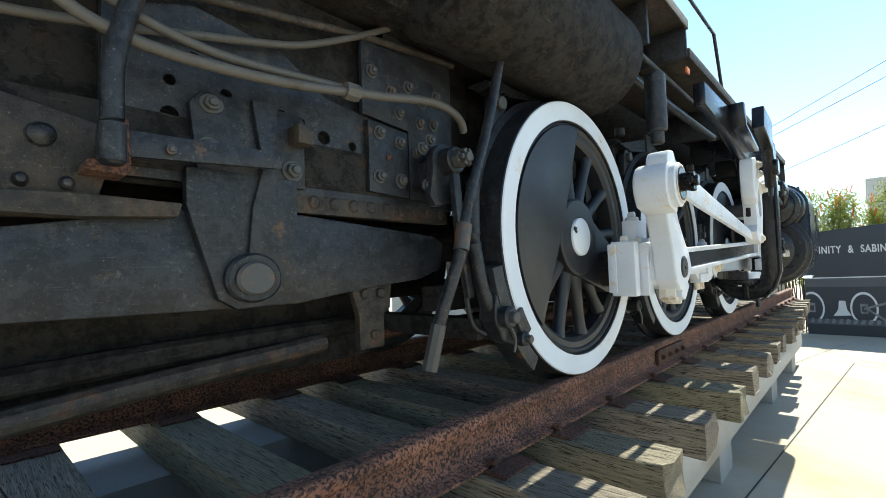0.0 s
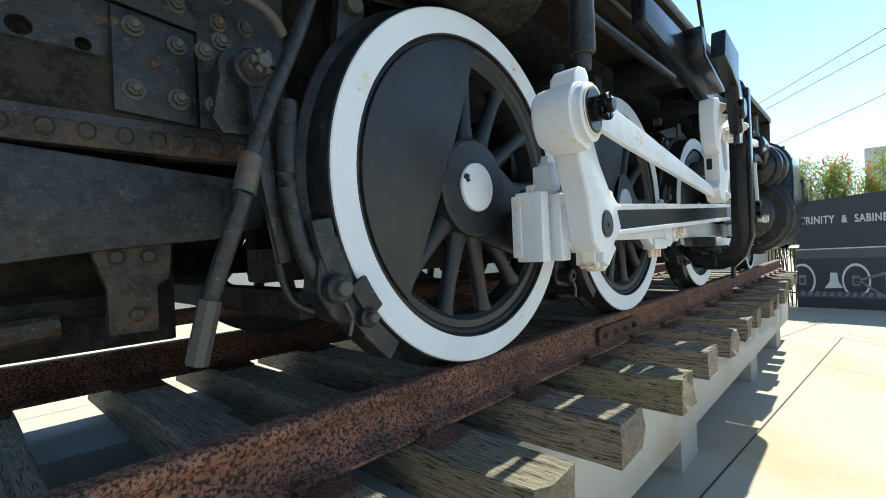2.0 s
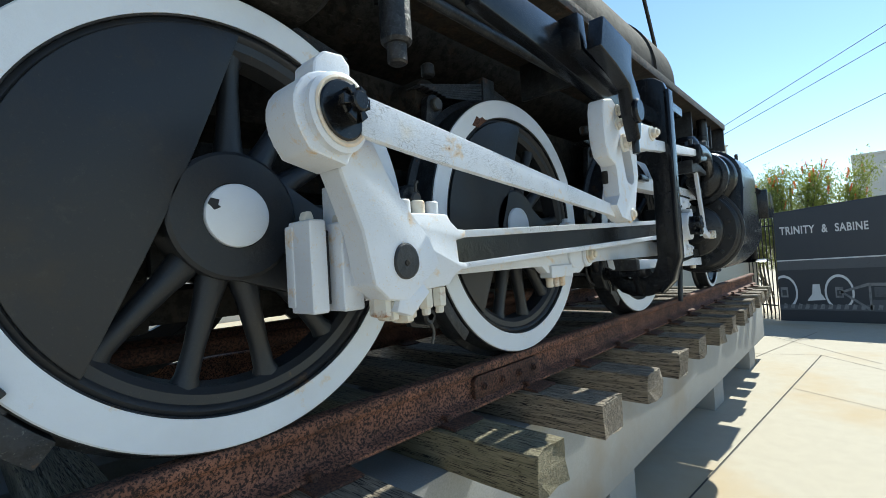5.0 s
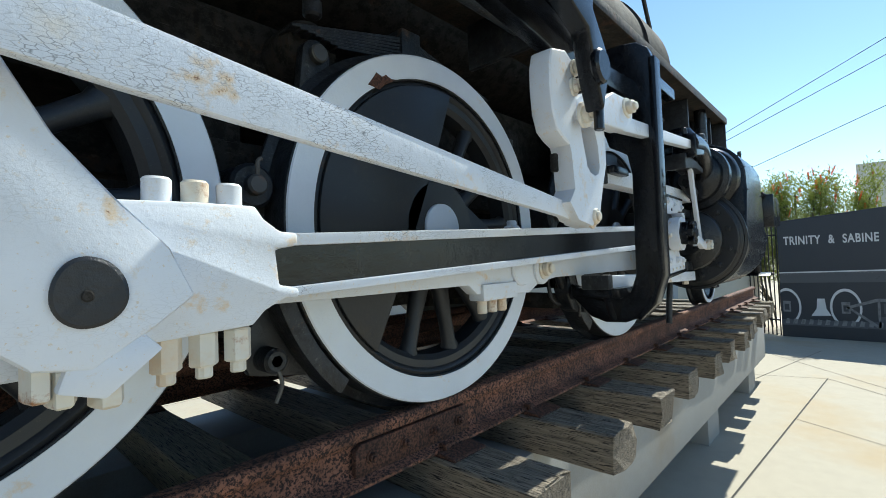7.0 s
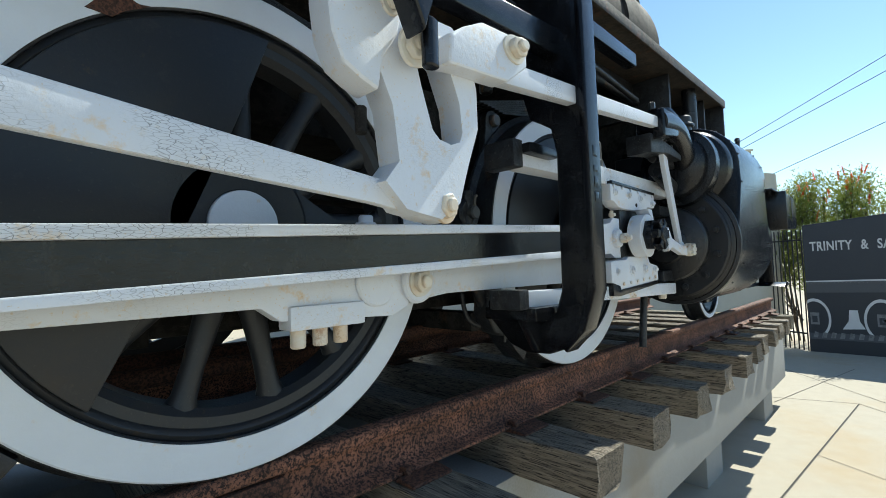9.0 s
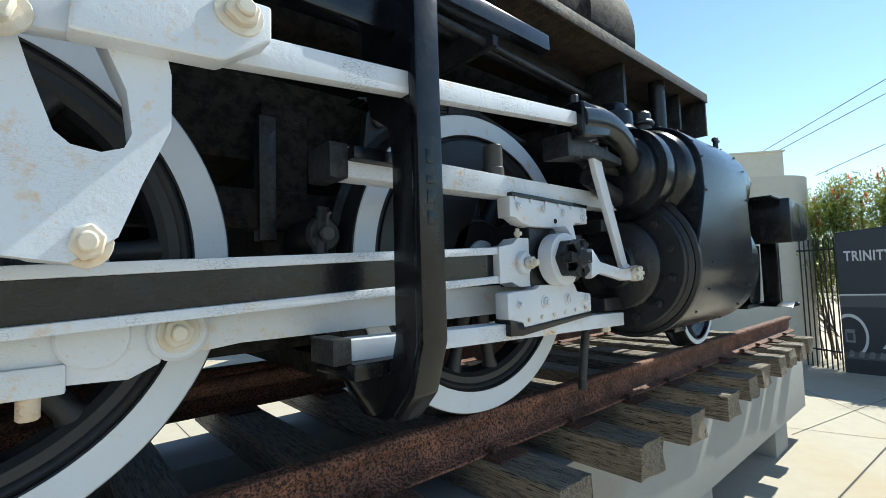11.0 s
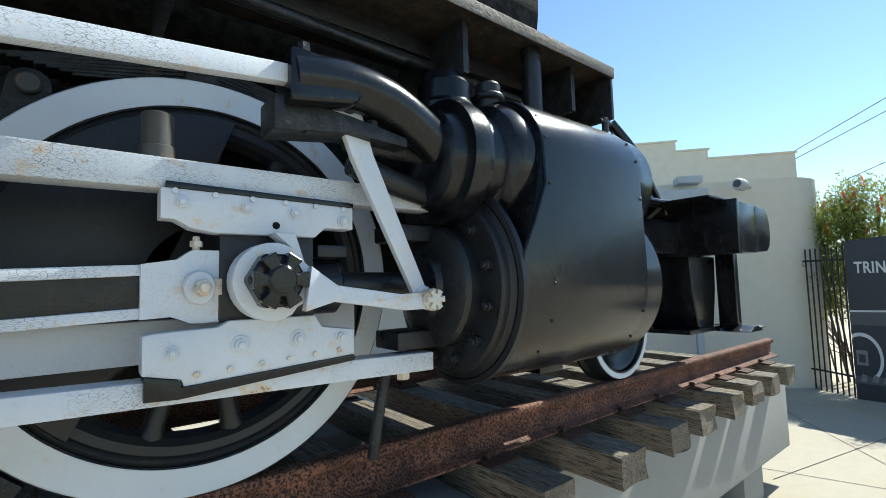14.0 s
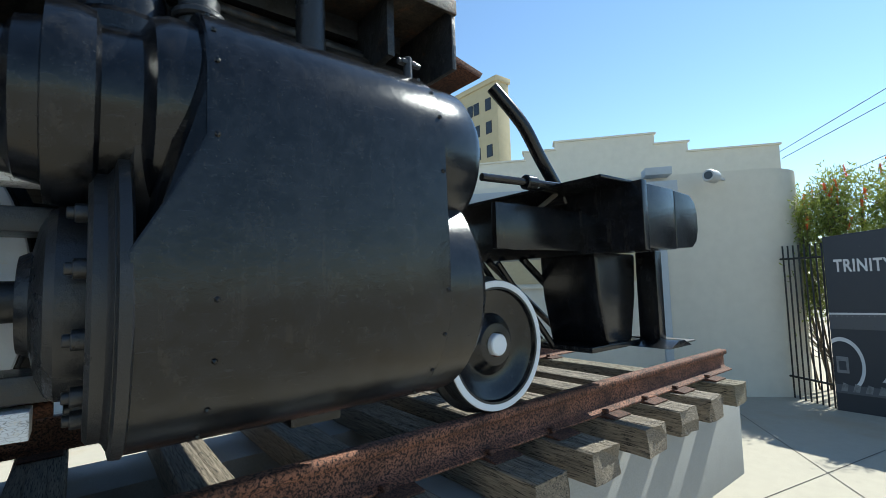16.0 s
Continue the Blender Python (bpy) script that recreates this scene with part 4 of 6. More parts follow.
def cylinder():
    cy, cz = -0.30, 1.862
    vy, vz = -0.375, 2.27
    cyl = new("cylinder")
    cyl.parent = loco
    out = [(0.05, 2.50), (vy + 0.10, 2.515)]
    out += [(vy + 0.25 * math.cos(radians(a)), vz + 0.25 * math.sin(radians(a))) for a in range(75, 181, 7)]
    out += [(-0.628, 2.18), (-0.632, 2.05), (-0.635, 1.95)]
    out += [(cy + 0.335 * math.cos(radians(a)), cz + 0.335 * math.sin(radians(a))) for a in range(180, 276, 7)]
    out += [(-0.10, 1.56), (0.05, 1.60)]
    jk = slab(out, 3.985, 4.60, 0.012, 3)
    for v in jk.verts:
        if v.co.x < 4.2:
            v.co.x -= 0.133 * min(1.0, max(0.0, (2.16 - v.co.z) / 0.20))
    part("jacket", jk, GLOSS, cyl, "smooth glossy black cylinder jacket")
    # band of screws round both ends of the jacket
    for x in (4.005, 4.585):
        for i in range(3, len(out) - 3, 3):
            yy, zz = out[i]
            d = Vector((0, yy + 0.33, (zz - 2.06) * 0.6)).normalized()
            b = bmesh.new()
            bmesh.ops.create_icosphere(b, subdivisions=1, radius=0.007)
            for v in b.verts:
                v.co += Vector((x, yy, zz))
            part("jacket_screw", b, GLOSS, cyl)
    # rear flange, cover and studs of the cylinder
    part("rear_flange", turned([(0.0, 3.795), (0.290, 3.795), (0.300, 3.803), (0.300, 3.825), (0.305, 3.83), (0.318, 3.836), (0.318, 3.86), (0.0, 3.86)], (0, cy, cz), "x", 64), BLACK, cyl)
    part("rear_cover", turned([(0.0, 3.69), (0.10, 3.69), (0.11, 3.71), (0.16, 3.72), (0.195, 3.735), (0.205, 3.75), (0.205, 3.80), (0.0, 3.80)], (0, cy, cz), "x", 56), BLACK, cyl)
    part("band", turned([(0.322, 3.838), (0.340, 3.842), (0.342, 3.862), (0.332, 3.868), (0.31, 3.866)], (0, cy, cz), "x", 64, None, 235, 90), BLACK, cyl)
    for k in range(12):
        a = 2 * math.pi * (k + 0.5) / 12
        bolt_x(cy + 0.246 * math.cos(a), cz + 0.246 * math.sin(a), 3.797, 0.020, cyl, BLACK, name="cover_stud")
    part("front_cover", turned([(0.0, 4.80), (0.10, 4.795), (0.19, 4.785), (0.235, 4.77), (0.255, 4.755), (0.310, 4.75), (0.332, 4.72), (0.334, 4.595), (0.0, 4.595)], (0, cy, cz), "x", 64), GLOSS, cyl)
    part("valve_cover", turned([(0.0, 4.80), (0.14, 4.795), (0.205, 4.775), (0.235, 4.73), (0.240, 4.595), (0.0, 4.595)], (0, vy, vz), "x", 56), GLOSS, cyl)
    # rear of the valve chest, stepped, and the spindle guide
    part("valve_chest", turned([(0.0, 3.66), (0.12, 3.66), (0.155, 3.68), (0.165, 3.72), (0.20, 3.725), (0.205, 3.77), (0.20, 3.80), (0.172, 3.81), (0.178, 3.88), (0.215, 3.90), (0.228, 3.93), (0.228, 3.99), (0.0, 3.99)], (0, vy, vz - 0.005), "x", 56), GLOSS, cyl)
    part("chest_saddle", slab([(-0.54, 2.20), (-0.45, 2.02), (-0.40, 1.95), (0.05, 1.95), (0.05, 2.4), (-0.3, 2.4)], 3.86, 3.985, 0.02, 3), BLACK, cyl)
    part("spindle_arm", pipe([(3.19, -0.46, 2.378), (3.33, -0.46, 2.395), (3.46, -0.455, 2.385), (3.58, -0.44, 2.345), (3.72, -0.42, 2.27)], 0.066, 18), GLOSS, cyl, "thick curved black arm")
    part("spindle_guide", prism([(3.175, 2.30), (3.36, 2.33), (3.38, 2.38), (3.36, 2.435), (3.175, 2.440)], -0.515, -0.38, 0.016, 3), GLOSS, cyl)
    part("guide_box", prism([(3.15, 2.24), (3.36, 2.265), (3.55, 2.255), (3.55, 2.285), (3.36, 2.315), (3.15, 2.33)], -0.46, -0.34, 0.008), GRIMY, cyl)
    part("valve_stem", rod_x(vy, 2.265, 0.024, 3.38, 3.70), GRIMY, cyl)
    part("lower_arm", pipe([(3.40, -0.38, 2.21), (3.55, -0.37, 2.175), (3.70, -0.36, 2.15)], 0.036, 14), BLACK, cyl)
    for x, z in ((3.245, 2.265), (3.44, 2.29), (3.235, 2.46)):
        part("guide_nut", rod_z(x, -0.44, 0.017, z - 0.02, z + 0.03, 0.003, 6), GRIMY, cyl)
    # fittings on top
    cock = merged(rod_z(4.556, -0.50, 0.014, 2.47, 2.545), box(4.53, 4.582, -0.512, -0.488, 2.52, 2.535, 0.003))
    part("oil_cock", merged(cock, rod_x(-0.50, 2.527, 0.010, 4.52, 4.60, 0.002, 10)), BLACK, cyl)
    part("relief_valve", merged(rod_z(4.02, -0.33, 0.05, 2.47, 2.60, 0.008), rod_z(4.02, -0.33, 0.065, 2.545, 2.565, 0.006)), BLACK, cyl)
    part("steam_elbow", turned([(0.0, 2.62), (0.075, 2.615), (0.105, 2.58), (0.11, 2.52), (0.125, 2.50), (0.125, 2.46)], (3.86, -0.25, 0), "z", 40), GLOSS, cyl, "domed black pipe cap")
    part("drain_pipe", rod_z(4.34, -0.28, 0.045, 2.50, 2.80, 0.004), BLACK, cyl)
    part("drain_cock", box(4.25, 4.40, -0.34, -0.24, 1.50, 1.54, 0.01), GLOSS, cyl)
    part("rod_below", pipe([(3.62, -0.2, 1.60), (3.585, -0.2, 1.45), (3.56, -0.2, 1.305)], 0.020), GRIMY, loco)


settled(cylinder, ((3.1, 3.19, 3.66, 3.797, 4.0, 4.55, 4.8), (3.06, 3.15, 3.625, 3.77, 3.97, 4.535, 4.785)),
        lambda x: ((-1.0, 0.0, 2.0), (-0.925, 0.07, 2.0)), ((1.3, 1.55, 2.06, 2.27, 2.55, 2.8), (1.29, 1.54, 2.07, 2.305, 2.59, 2.93)))


def body_above():
    """Boiler, firebox, running board and frames."""
    bl = turned([(0.0, -0.4), (0.72, -0.4), (0.72, 4.2), (0.74, 4.22), (0.74, 4.80), (0.0, 4.82)], (0, 0.86, 3.50), "x", 64)
    part("boiler", bl, SOOT, loco, "dull black boiler shell")
    part("firebox", box(-3.6, -0.38, 0.34, 1.26, 2.10, 4.1, 0.05, 3), SOOT, loco)
    part("firebox_side", box(-3.6, -0.35, 0.10, 0.34, 2.62, 4.0, 0.05, 3), SOOT, loco)
    rb = new("running_board")
    rb.parent = loco
    # both decks take the lighter brown iron, standing in for light bounced from below
    part("deck", box(0.80, 4.862, -0.285, 0.30, 2.925, 2.949, 0.003), DUSTY_AND_LIT, rb, "dark plate deck of the running board")
    part("edge_strip", box(0.80, 4.864, -0.297, -0.283, 2.902, 2.959, 0.003), DUSTY_AND_LIT, rb)
    part("end_plate", box(4.845, 4.865, -0.285, 0.25, 2.69, 2.927, 0.003), GRIMY, rb)
    part("deck", box(-3.4, 0.80, -0.285, 0.30, 3.085, 3.108, 0.003), DUSTY_AND_LIT, rb, "dark plate deck of the running board")
    part("edge_strip", box(-3.4, 0.80, -0.297, -0.283, 3.062, 3.118, 0.003), DUSTY_AND_LIT, rb)
    part("riser", box(0.785, 0.805, -0.285, 0.30, 2.91, 3.11, 0.003), GRIMY, rb)
    for x in (-0.7, 0.35, 1.9, 2.9, 3.9, 4.6):
        zt = 3.08 if x < 0.8 else 2.922
        part("deck_bracket", prism([(x, zt), (x + 0.03, zt), (x + 0.03, zt - 0.22), (x, zt - 0.22)], -0.22, 0.25, 0.004), GRIMY, rb)
    part("deck_rib", box(0.9, 4.8, 0.0, 0.03, 2.85, 2.926, 0.003), GRIMY, rb)
    # reversing handle and rods under the deck
    part("reach_rod", pipe([(-1.2, -0.05, 2.80), (0.3, -0.12, 2.72), (1.6, -0.22, 2.62)], 0.022), GRIMY, loco)
    part("pipe_run", pipe([(-2.8, 0.05, 2.88), (0.6, 0.0, 2.88), (4.7, -0.02, 2.77)], 0.024), GRIMY, loco)
    part("pipe_run", pipe([(-2.8, -0.10, 2.84), (0.2, -0.14, 2.86), (2.3, -0.2, 2.74), (3.7, -0.1, 2.74)], 0.016), GRIMY, loco)
    ap = part("air_reservoir", rod_x(0.03, 2.79, 0.26, -0.95, 0.30, 0.05), SOOT, loco, "sooty black air tank")
    part("lubricator", rod_z(0.42, -0.22, 0.05, 2.42, 2.72, 0.01), GRIMY, loco)
    part("lubricator_cup", rod_z(0.42, -0.22, 0.032, 2.36, 2.43, 0.006), GRIMY, loco)
    part("tag", box(0.55, 0.60, -0.34, -0.33, 2.73, 2.76, 0.003), ORANGE, loco, "small faded orange tag")
    # handrail that stands out from the boiler
    hr = new("handrail")
    hr.parent = loco
    part("rail_bar", pipe([(0.6, 0.27, 4.55), (4.35, 0.27, 4.55)], 0.018), BLACK, hr)
    part("stay", pipe([(4.35, 0.27, 4.55), (4.80, 0.31, 4.11), (5.03, 0.33, 3.88)], 0.020), BLACK, hr)
    # frames
    for y0, y1 in ((0.26, 0.36), (1.24, 1.34)):
        fr = new("engine_frame")
        fr.parent = loco
        part("top_bar", box(-2.6, 5.3, y0, y1, 2.02, 2.16, 0.01), SOOT, fr)
        part("bottom_bar", box(-0.7, 3.7, y0, y1, 1.60, 1.70, 0.01), SOOT, fr)
        for hx in HUBS:
            for dx in (-0.26, 0.16):
                part("pedestal", box(hx + dx, hx + dx + 0.10, y0 - 0.01, y1 + 0.01, 1.58, 2.04, 0.01), SOOT, fr)
            part("axle_box", box(hx - 0.155, hx + 0.155, y0 - 0.02, y1 + 0.02, 1.74, 2.05, 0.01), GRIMY, fr)
    for hx in HUBS:
        sp = new("leaf_spring")
        sp.parent = loco
        for k in range(7):
            h = 0.34 + 0.028 * k
            b = prism([(hx - h, 2.56 + 0.014 * k - 0.10 * (h / 0.46) ** 2), (hx, 2.56 + 0.014 * k), (hx + h, 2.56 + 0.014 * k - 0.10 * (h / 0.46) ** 2), (hx + h, 2.571 + 0.014 * k - 0.10 * (h / 0.46) ** 2), (hx, 2.572 + 0.014 * k), (hx - h, 2.571 + 0.014 * k - 0.10 * (h / 0.46) ** 2)], 0.15, 0.24, 0.002, 1)
            part("leaf", b, GRIMY, sp)
        part("buckle", box(hx - 0.05, hx + 0.05, 0.14, 0.25, 2.53, 2.68, 0.006), GRIMY, sp)
    for hx in HUBS:
        hl = part("spring_link", prism(circle_pts(hx - 0.43, 2.45, 0.05, 0, 180, 10) + [(hx - 0.50, 2.28), (hx - 0.40, 2.26)], 0.14, 0.18, 0.006), GRIMY, loco)
        part("link_pin", rod_y(hx - 0.43, 2.45, 0.030, 0.115, 0.15, 0.005, 24), STEEL, hl)
        part("link_nut", rod_z(hx - 0.41, 0.19, 0.032, 2.60, 2.66, 0.008), GRIMY, hl)
    can = part("oil_can", rod_z(2.88, -0.215, 0.036, 2.225, 2.312, 0.004, 24), STEEL, loco, "small worn tin on the guide bar")
    part("can_lip", rod_z(2.88, -0.215, 0.040, 2.184, 2.228, 0.002, 24), STEEL, can)
    for hx in (0.60, 2.222):
        part("spring_hanger", box(hx - 0.03, hx + 0.03, 0.24, 0.30, 1.98, 2.42, 0.006), GRIMY, loco)
        eq = part("hanger_boss", rod_y(hx + 0.12, 1.99, 0.062, 0.06, 0.26, 0.01, 28), GRIMY, loco)
        part("hanger_pin", rod_y(hx + 0.12, 1.99, 0.028, 0.03, 0.08, 0.006, 16), STEEL, eq)
        part("pin_eye", pipe([(hx + 0.12, 0.04, 2.01), (hx + 0.12, 0.035, 2.05), (hx + 0.13, 0.035, 2.06)], 0.006, 8), GREY_PIPE, eq)
    part("ash_pan", box(-2.7, -0.9, 0.45, 1.15, 1.72, 2.12, 0.03), SOOT, loco)
    part("cross_stay", box(0.60, 0.80, 0.3, 1.3, 1.66, 2.3, 0.02), SOOT, loco)
    part("cross_stay", box(2.22, 2.40, 0.3, 1.3, 1.72, 2.5, 0.02), SOOT, loco)
    part("cylinder_saddle", box(3.95, 4.8, -0.1, 1.65, 1.75, 2.75, 0.06, 3), SOOT, loco)
    part("belly_plate", box(-0.4, 4.0, 0.36, 1.24, 2.28, 2.62, 0.03), SOOT, loco)
    part("valve_rod_shaft", turned([(0.0, 0.0), (0.09, 0.0), (0.10, 0.02), (0.10, 1.0), (0.0, 1.0)], (1.0, 0.2, 2.5), "y", 32), SOOT, loco)
    part("equalizing_bar", pipe([(-0.5, 0.42, 1.50), (1.6, 0.42, 1.47), (3.7, 0.42, 1.52)], 0.030), RUSTY_FLAT, loco)
    part("brake_pull_rod", pipe([(-2.7, 0.52, 1.42), (-0.4, 0.62, 1.50), (3.2, 0.7, 1.46)], 0.026), RUSTY_FLAT, loco)


body_above()


def brake(hx, rusty=False):
    """A brake shoe with its hanger behind a driving wheel."""
    br = new("brake_rigging")
    br.parent = loco
    shoe = circle_pts(hx, HUB, 0.632, 191, 231, 14) + circle_pts(hx, HUB, 0.695, 231, 191, 14)
    part("brake_shoe", prism(shoe, 0.015, 0.12, 0.008), GRIMY, br, "worn black brake shoe")
    part("shoe_key", prism(circle_pts(hx, HUB, 0.600, 208, 218, 4) + circle_pts(hx, HUB, 0.66, 218, 208, 4), -0.004, 0.03, 0.005), GRIMY, br)
    c = (hx - 0.60, 1.575)
    part("brake_head", prism([(c[0] - 0.05, c[1] + 0.16), (c[0] + 0.02, c[1] + 0.15), (c[0] + 0.05, c[1] + 0.03), (c[0] + 0.14, c[1] - 0.08), (c[0] + 0.10, c[1] - 0.12), (c[0] - 0.02, c[1] - 0.08), (c[0] - 0.07, c[1])], 0.02, 0.10, 0.012, 3), GRIMY, br)
    for dx, dz, r in ((-0.02, 0.01, 0.040), (0.07, -0.078, 0.028)):
        pn = part("brake_pin", rod_y(c[0] + dx, c[1] + dz, r, -0.02, 0.06, 0.008, 24), GRIMY, br)
        part("pin_head", hexagon(c[0] + dx, c[1] + dz, r * 0.6, -0.04, -0.015, 0.004), STEEL, pn)
    part("hanger", pipe([(hx - 0.70, 0.08, 2.08), (hx - 0.715, 0.07, 1.85), (hx - 0.68, 0.06, 1.68), (hx - 0.62, 0.06, 1.58)], 0.026), GRIMY, br)
    part("safety_strap", pipe([(hx - 0.72, 0.10, 1.80), (hx - 0.73, 0.10, 1.66), (hx - 0.70, 0.10, 1.56), (hx - 0.64, 0.09, 1.52)], 0.010), GRIMY, br)
    part("cotter", pipe([(c[0], 0.01, c[1] - 0.02), (c[0] + 0.02, 0.0, c[1] - 0.07), (c[0] + 0.01, 0.0, c[1] - 0.12)], 0.005, 8), GREY_PIPE, br)
    part("brake_beam", box(hx - 0.68, hx - 0.60, 0.1, 1.5, 1.50, 1.58, 0.01), SOOT, br)


for hx in (HUBS[0], HUBS[2]):
    brake(hx)
bg = part("brake_guard", prism([(0.757, 1.713), (0.828, 1.708), (0.938, 1.483), (0.939, 1.441), (0.763, 1.469), (0.715, 1.480), (0.699, 1.510), (0.705, 1.56)], 0.10, 0.13, 0.006), BLACK, loco, "black plate beside the wheel")
part("guard_pin", merged(rod_y(0.758, 1.520, 0.034, 0.03, 0.11, 0.008, 24), hexagon(0.758, 1.520, 0.020, 0.03, 0.055, 0.003)), GRIMY, bg)
part("cotter", pipe([(0.76, 0.04, 1.50), (0.77, 0.03, 1.46), (0.745, 0.02, 1.415)], 0.006, 8), GREY_PIPE, bg)
part("brake_shoe", prism(circle_pts(HUBS[1], HUB, 0.632, 195, 228, 12) + circle_pts(HUBS[1], HUB, 0.682, 228, 195, 12), 0.02, 0.12, 0.008), GRIMY, bg)


def rear_frame():
    """Bolted plates, equalizer, straps and pipes behind the main driver."""
    rf = new("rear_frame")
    rf.parent = loco
    Y = 0.25
    beam = [(-3.2, 1.83), (-2.10, 1.86), (-1.63, 1.936), (-1.34, 1.944), (-0.76, 1.905), (-0.70, 1.88), (-0.72, 1.79), (-0.84, 1.757), (-1.10, 1.735), (-1.36, 1.702), (-1.62, 1.703), (-2.10, 1.71), (-3.2, 1.72)]
    part("equalizer", prism(beam, Y - 0.035, Y + 0.04, 0.006), GRIMY, rf, "long dark equalizer beam with scraped paint")
    hg = part("equalizer_hanger", prism([(-1.63, 2.03), (-1.375, 2.03), (-1.375, 1.945), (-1.395, 1.84), (-1.43, 1.73), (-1.455, 1.705), (-1.52, 1.70), (-1.56, 1.73), (-1.63, 1.945)], Y - 0.062, Y - 0.030, 0.006), GRIMY, rf)
    pn = part("hanger_pin", rod_y(-1.49, 1.778, 0.062, Y - 0.085, Y - 0.055, 0.006, 40), GRIMY, hg)
    part("pin_head", rod_y(-1.49, 1.778, 0.043, Y - 0.098, Y - 0.08, 0.006, 32), STEEL, pn, "bare worn pin head")
    # backing plate with bolt holes
    holes = [(-1.655, 2.255), (-1.655, 2.165), (-1.60, 2.325), (-1.51, 2.325), (-1.665, 2.06), (-1.53, 2.255), (-1.40, 2.235), (-1.34, 2.225), (-1.535, 2.065), (-1.34, 2.075), (-1.26, 2.19), (-1.15, 2.18), (-1.26, 2.085), (-1.15, 2.075)]
    sizes = [0.011, 0.016, 0.013, 0.011, 0.016, 0.010, 0.011, 0.010, 0.012, 0.010, 0.018, 0.013, 0.014, 0.013]
    out = [(-1.79, 2.00), (-0.62, 2.00), (-0.62, 2.62), (-1.0, 2.62), (-1.10, 2.30), (-1.25, 2.32), (-1.40, 2.42), (-1.60, 2.46), (-1.79, 2.40)]
    part("backing_plate", disc_hole_plate(out, [circle_pts(x, z, r * 1.3, 0, 330, 11) for (x, z), r in zip(holes, sizes)], Y - 0.03, Y), GRIMY, rf, "black plate with open bolt holes")
    # added dark sheet behind the plate, its colour stands for the shade in the holes
    part("dark_liner", box(-1.79, -0.6, Y + 0.001, Y + 0.02, 1.99, 2.62, 0.0), SOOT, rf)
    part("upper_plate", box(-3.2, -1.0, Y + 0.03, Y + 0.06, 2.12, 2.62, 0.004), SOOT, rf)
    p2 = part("bolted_plate", prism([(-1.60, 2.01), (-1.345, 2.01), (-1.345, 2.215), (-1.36, 2.235), (-1.59, 2.24), (-1.62, 2.20)], Y - 0.055, Y - 0.031, 0.004), GRIMY, rf)
    for x, z, r in ((-1.572, 2.205, 0.020), (-1.578, 2.085, 0.020), (-1.385, 2.055, 0.022), (-1.365, 2.16, 0.018)):
        bolt(x, z, Y - 0.055, r, p2, STEEL, name="plate_bolt")
    part("strap", prism([(-1.49, 2.24), (-1.435, 2.24), (-1.43, 2.05), (-1.45, 1.90), (-1.475, 1.83), (-1.50, 1.83), (-1.49, 1.95), (-1.465, 2.05)], Y - 0.075, Y - 0.057, 0.003), GRIMY, rf)
    part("cross_strap", prism([(-1.76, 2.02), (-1.44, 2.04), (-1.44, 2.085), (-1.76, 2.075)], Y - 0.12, Y - 0.108, 0.004), GRIMY, rf)
    bolt(-1.68, 2.045, Y - 0.12, 0.012, rf, STEEL, name="strap_bolt", washer=False)
    part("clip_nut", box(-1.395, -1.345, Y - 0.11, Y - 0.05, 2.13, 2.19, 0.006), DUSTY_AND_LIT, rf)
    p3 = part("bolted_plate", prism([(-1.10, 2.03), (-0.91, 2.02), (-0.91, 2.27), (-1.10, 2.285)], Y - 0.055, Y - 0.031, 0.004), GRIMY, rf)
    for x, z, r in ((-1.058, 2.082, 0.020), (-0.955, 2.078, 0.021), (-1.055, 2.245, 0.019), (-0.955, 2.225, 0.019)):
        bolt(x, z, Y - 0.055, r, p3, STEEL, name="plate_bolt")
    part("tap_hole", rod_y(-1.01, 2.16, 0.012, Y - 0.058, Y - 0.05, 0.001, 14), RUSTY_FLAT, p3)
    p4 = part("bolted_plate", prism([(-0.90, 2.02), (-0.64, 2.02), (-0.64, 2.55), (-1.12, 2.55), (-1.12, 2.30), (-0.90, 2.28)], Y - 0.05, Y - 0.031, 0.004), GRIMY, rf)
    for x, z in ((-1.08, 2.45), (-0.99, 2.40), (-0.90, 2.44), (-0.82, 2.40), (-0.95, 2.335), (-0.84, 2.32), (-0.74, 2.44), (-0.76, 2.33), (-0.86, 2.20), (-0.70, 2.21), (-0.74, 2.08)):
        bolt(x, z, Y - 0.05, 0.018, p4, STEEL, name="plate_bolt")
    part("stop_lug", prism([(-0.86, 2.16), (-0.80, 2.21), (-0.72, 2.20), (-0.70, 2.12), (-0.76, 2.05), (-0.84, 2.06)], Y - 0.11, Y - 0.045, 0.01, 3), GRIMY, p4)
    # strip with rivets under the plates
    st = part("rivet_strip", box(-1.36, -0.66, Y - 0.028, Y + 0.02, 1.950, 2.012, 0.004), DUSTY_AND_LIT, rf, "dusty brown riveted strip")
    for k in range(9):
        part("rivet", rod_y(-1.30 + 0.075 * k, 1.982, 0.019, Y - 0.036, Y - 0.025, 0.005, 18), DUSTY_AND_LIT, st)
    # rusty casting farther back
    ct = part("rear_casting", prism([(-3.2, 1.93), (-1.80, 1.935), (-1.76, 2.06), (-1.80, 2.10), (-1.95, 2.135), (-2.08, 2.155), (-3.2, 2.16)], Y - 0.05, Y + 0.03, 0.010), DUSTY_AND_LIT, rf, "rusty brown riveted casting")
    part("casting_boss", prism([(-2.5, 2.13), (-2.11, 2.13), (-2.09, 2.16), (-2.11, 2.195), (-2.5, 2.20)], Y - 0.08, Y - 0.03, 0.012), DUSTY_AND_LIT, ct)
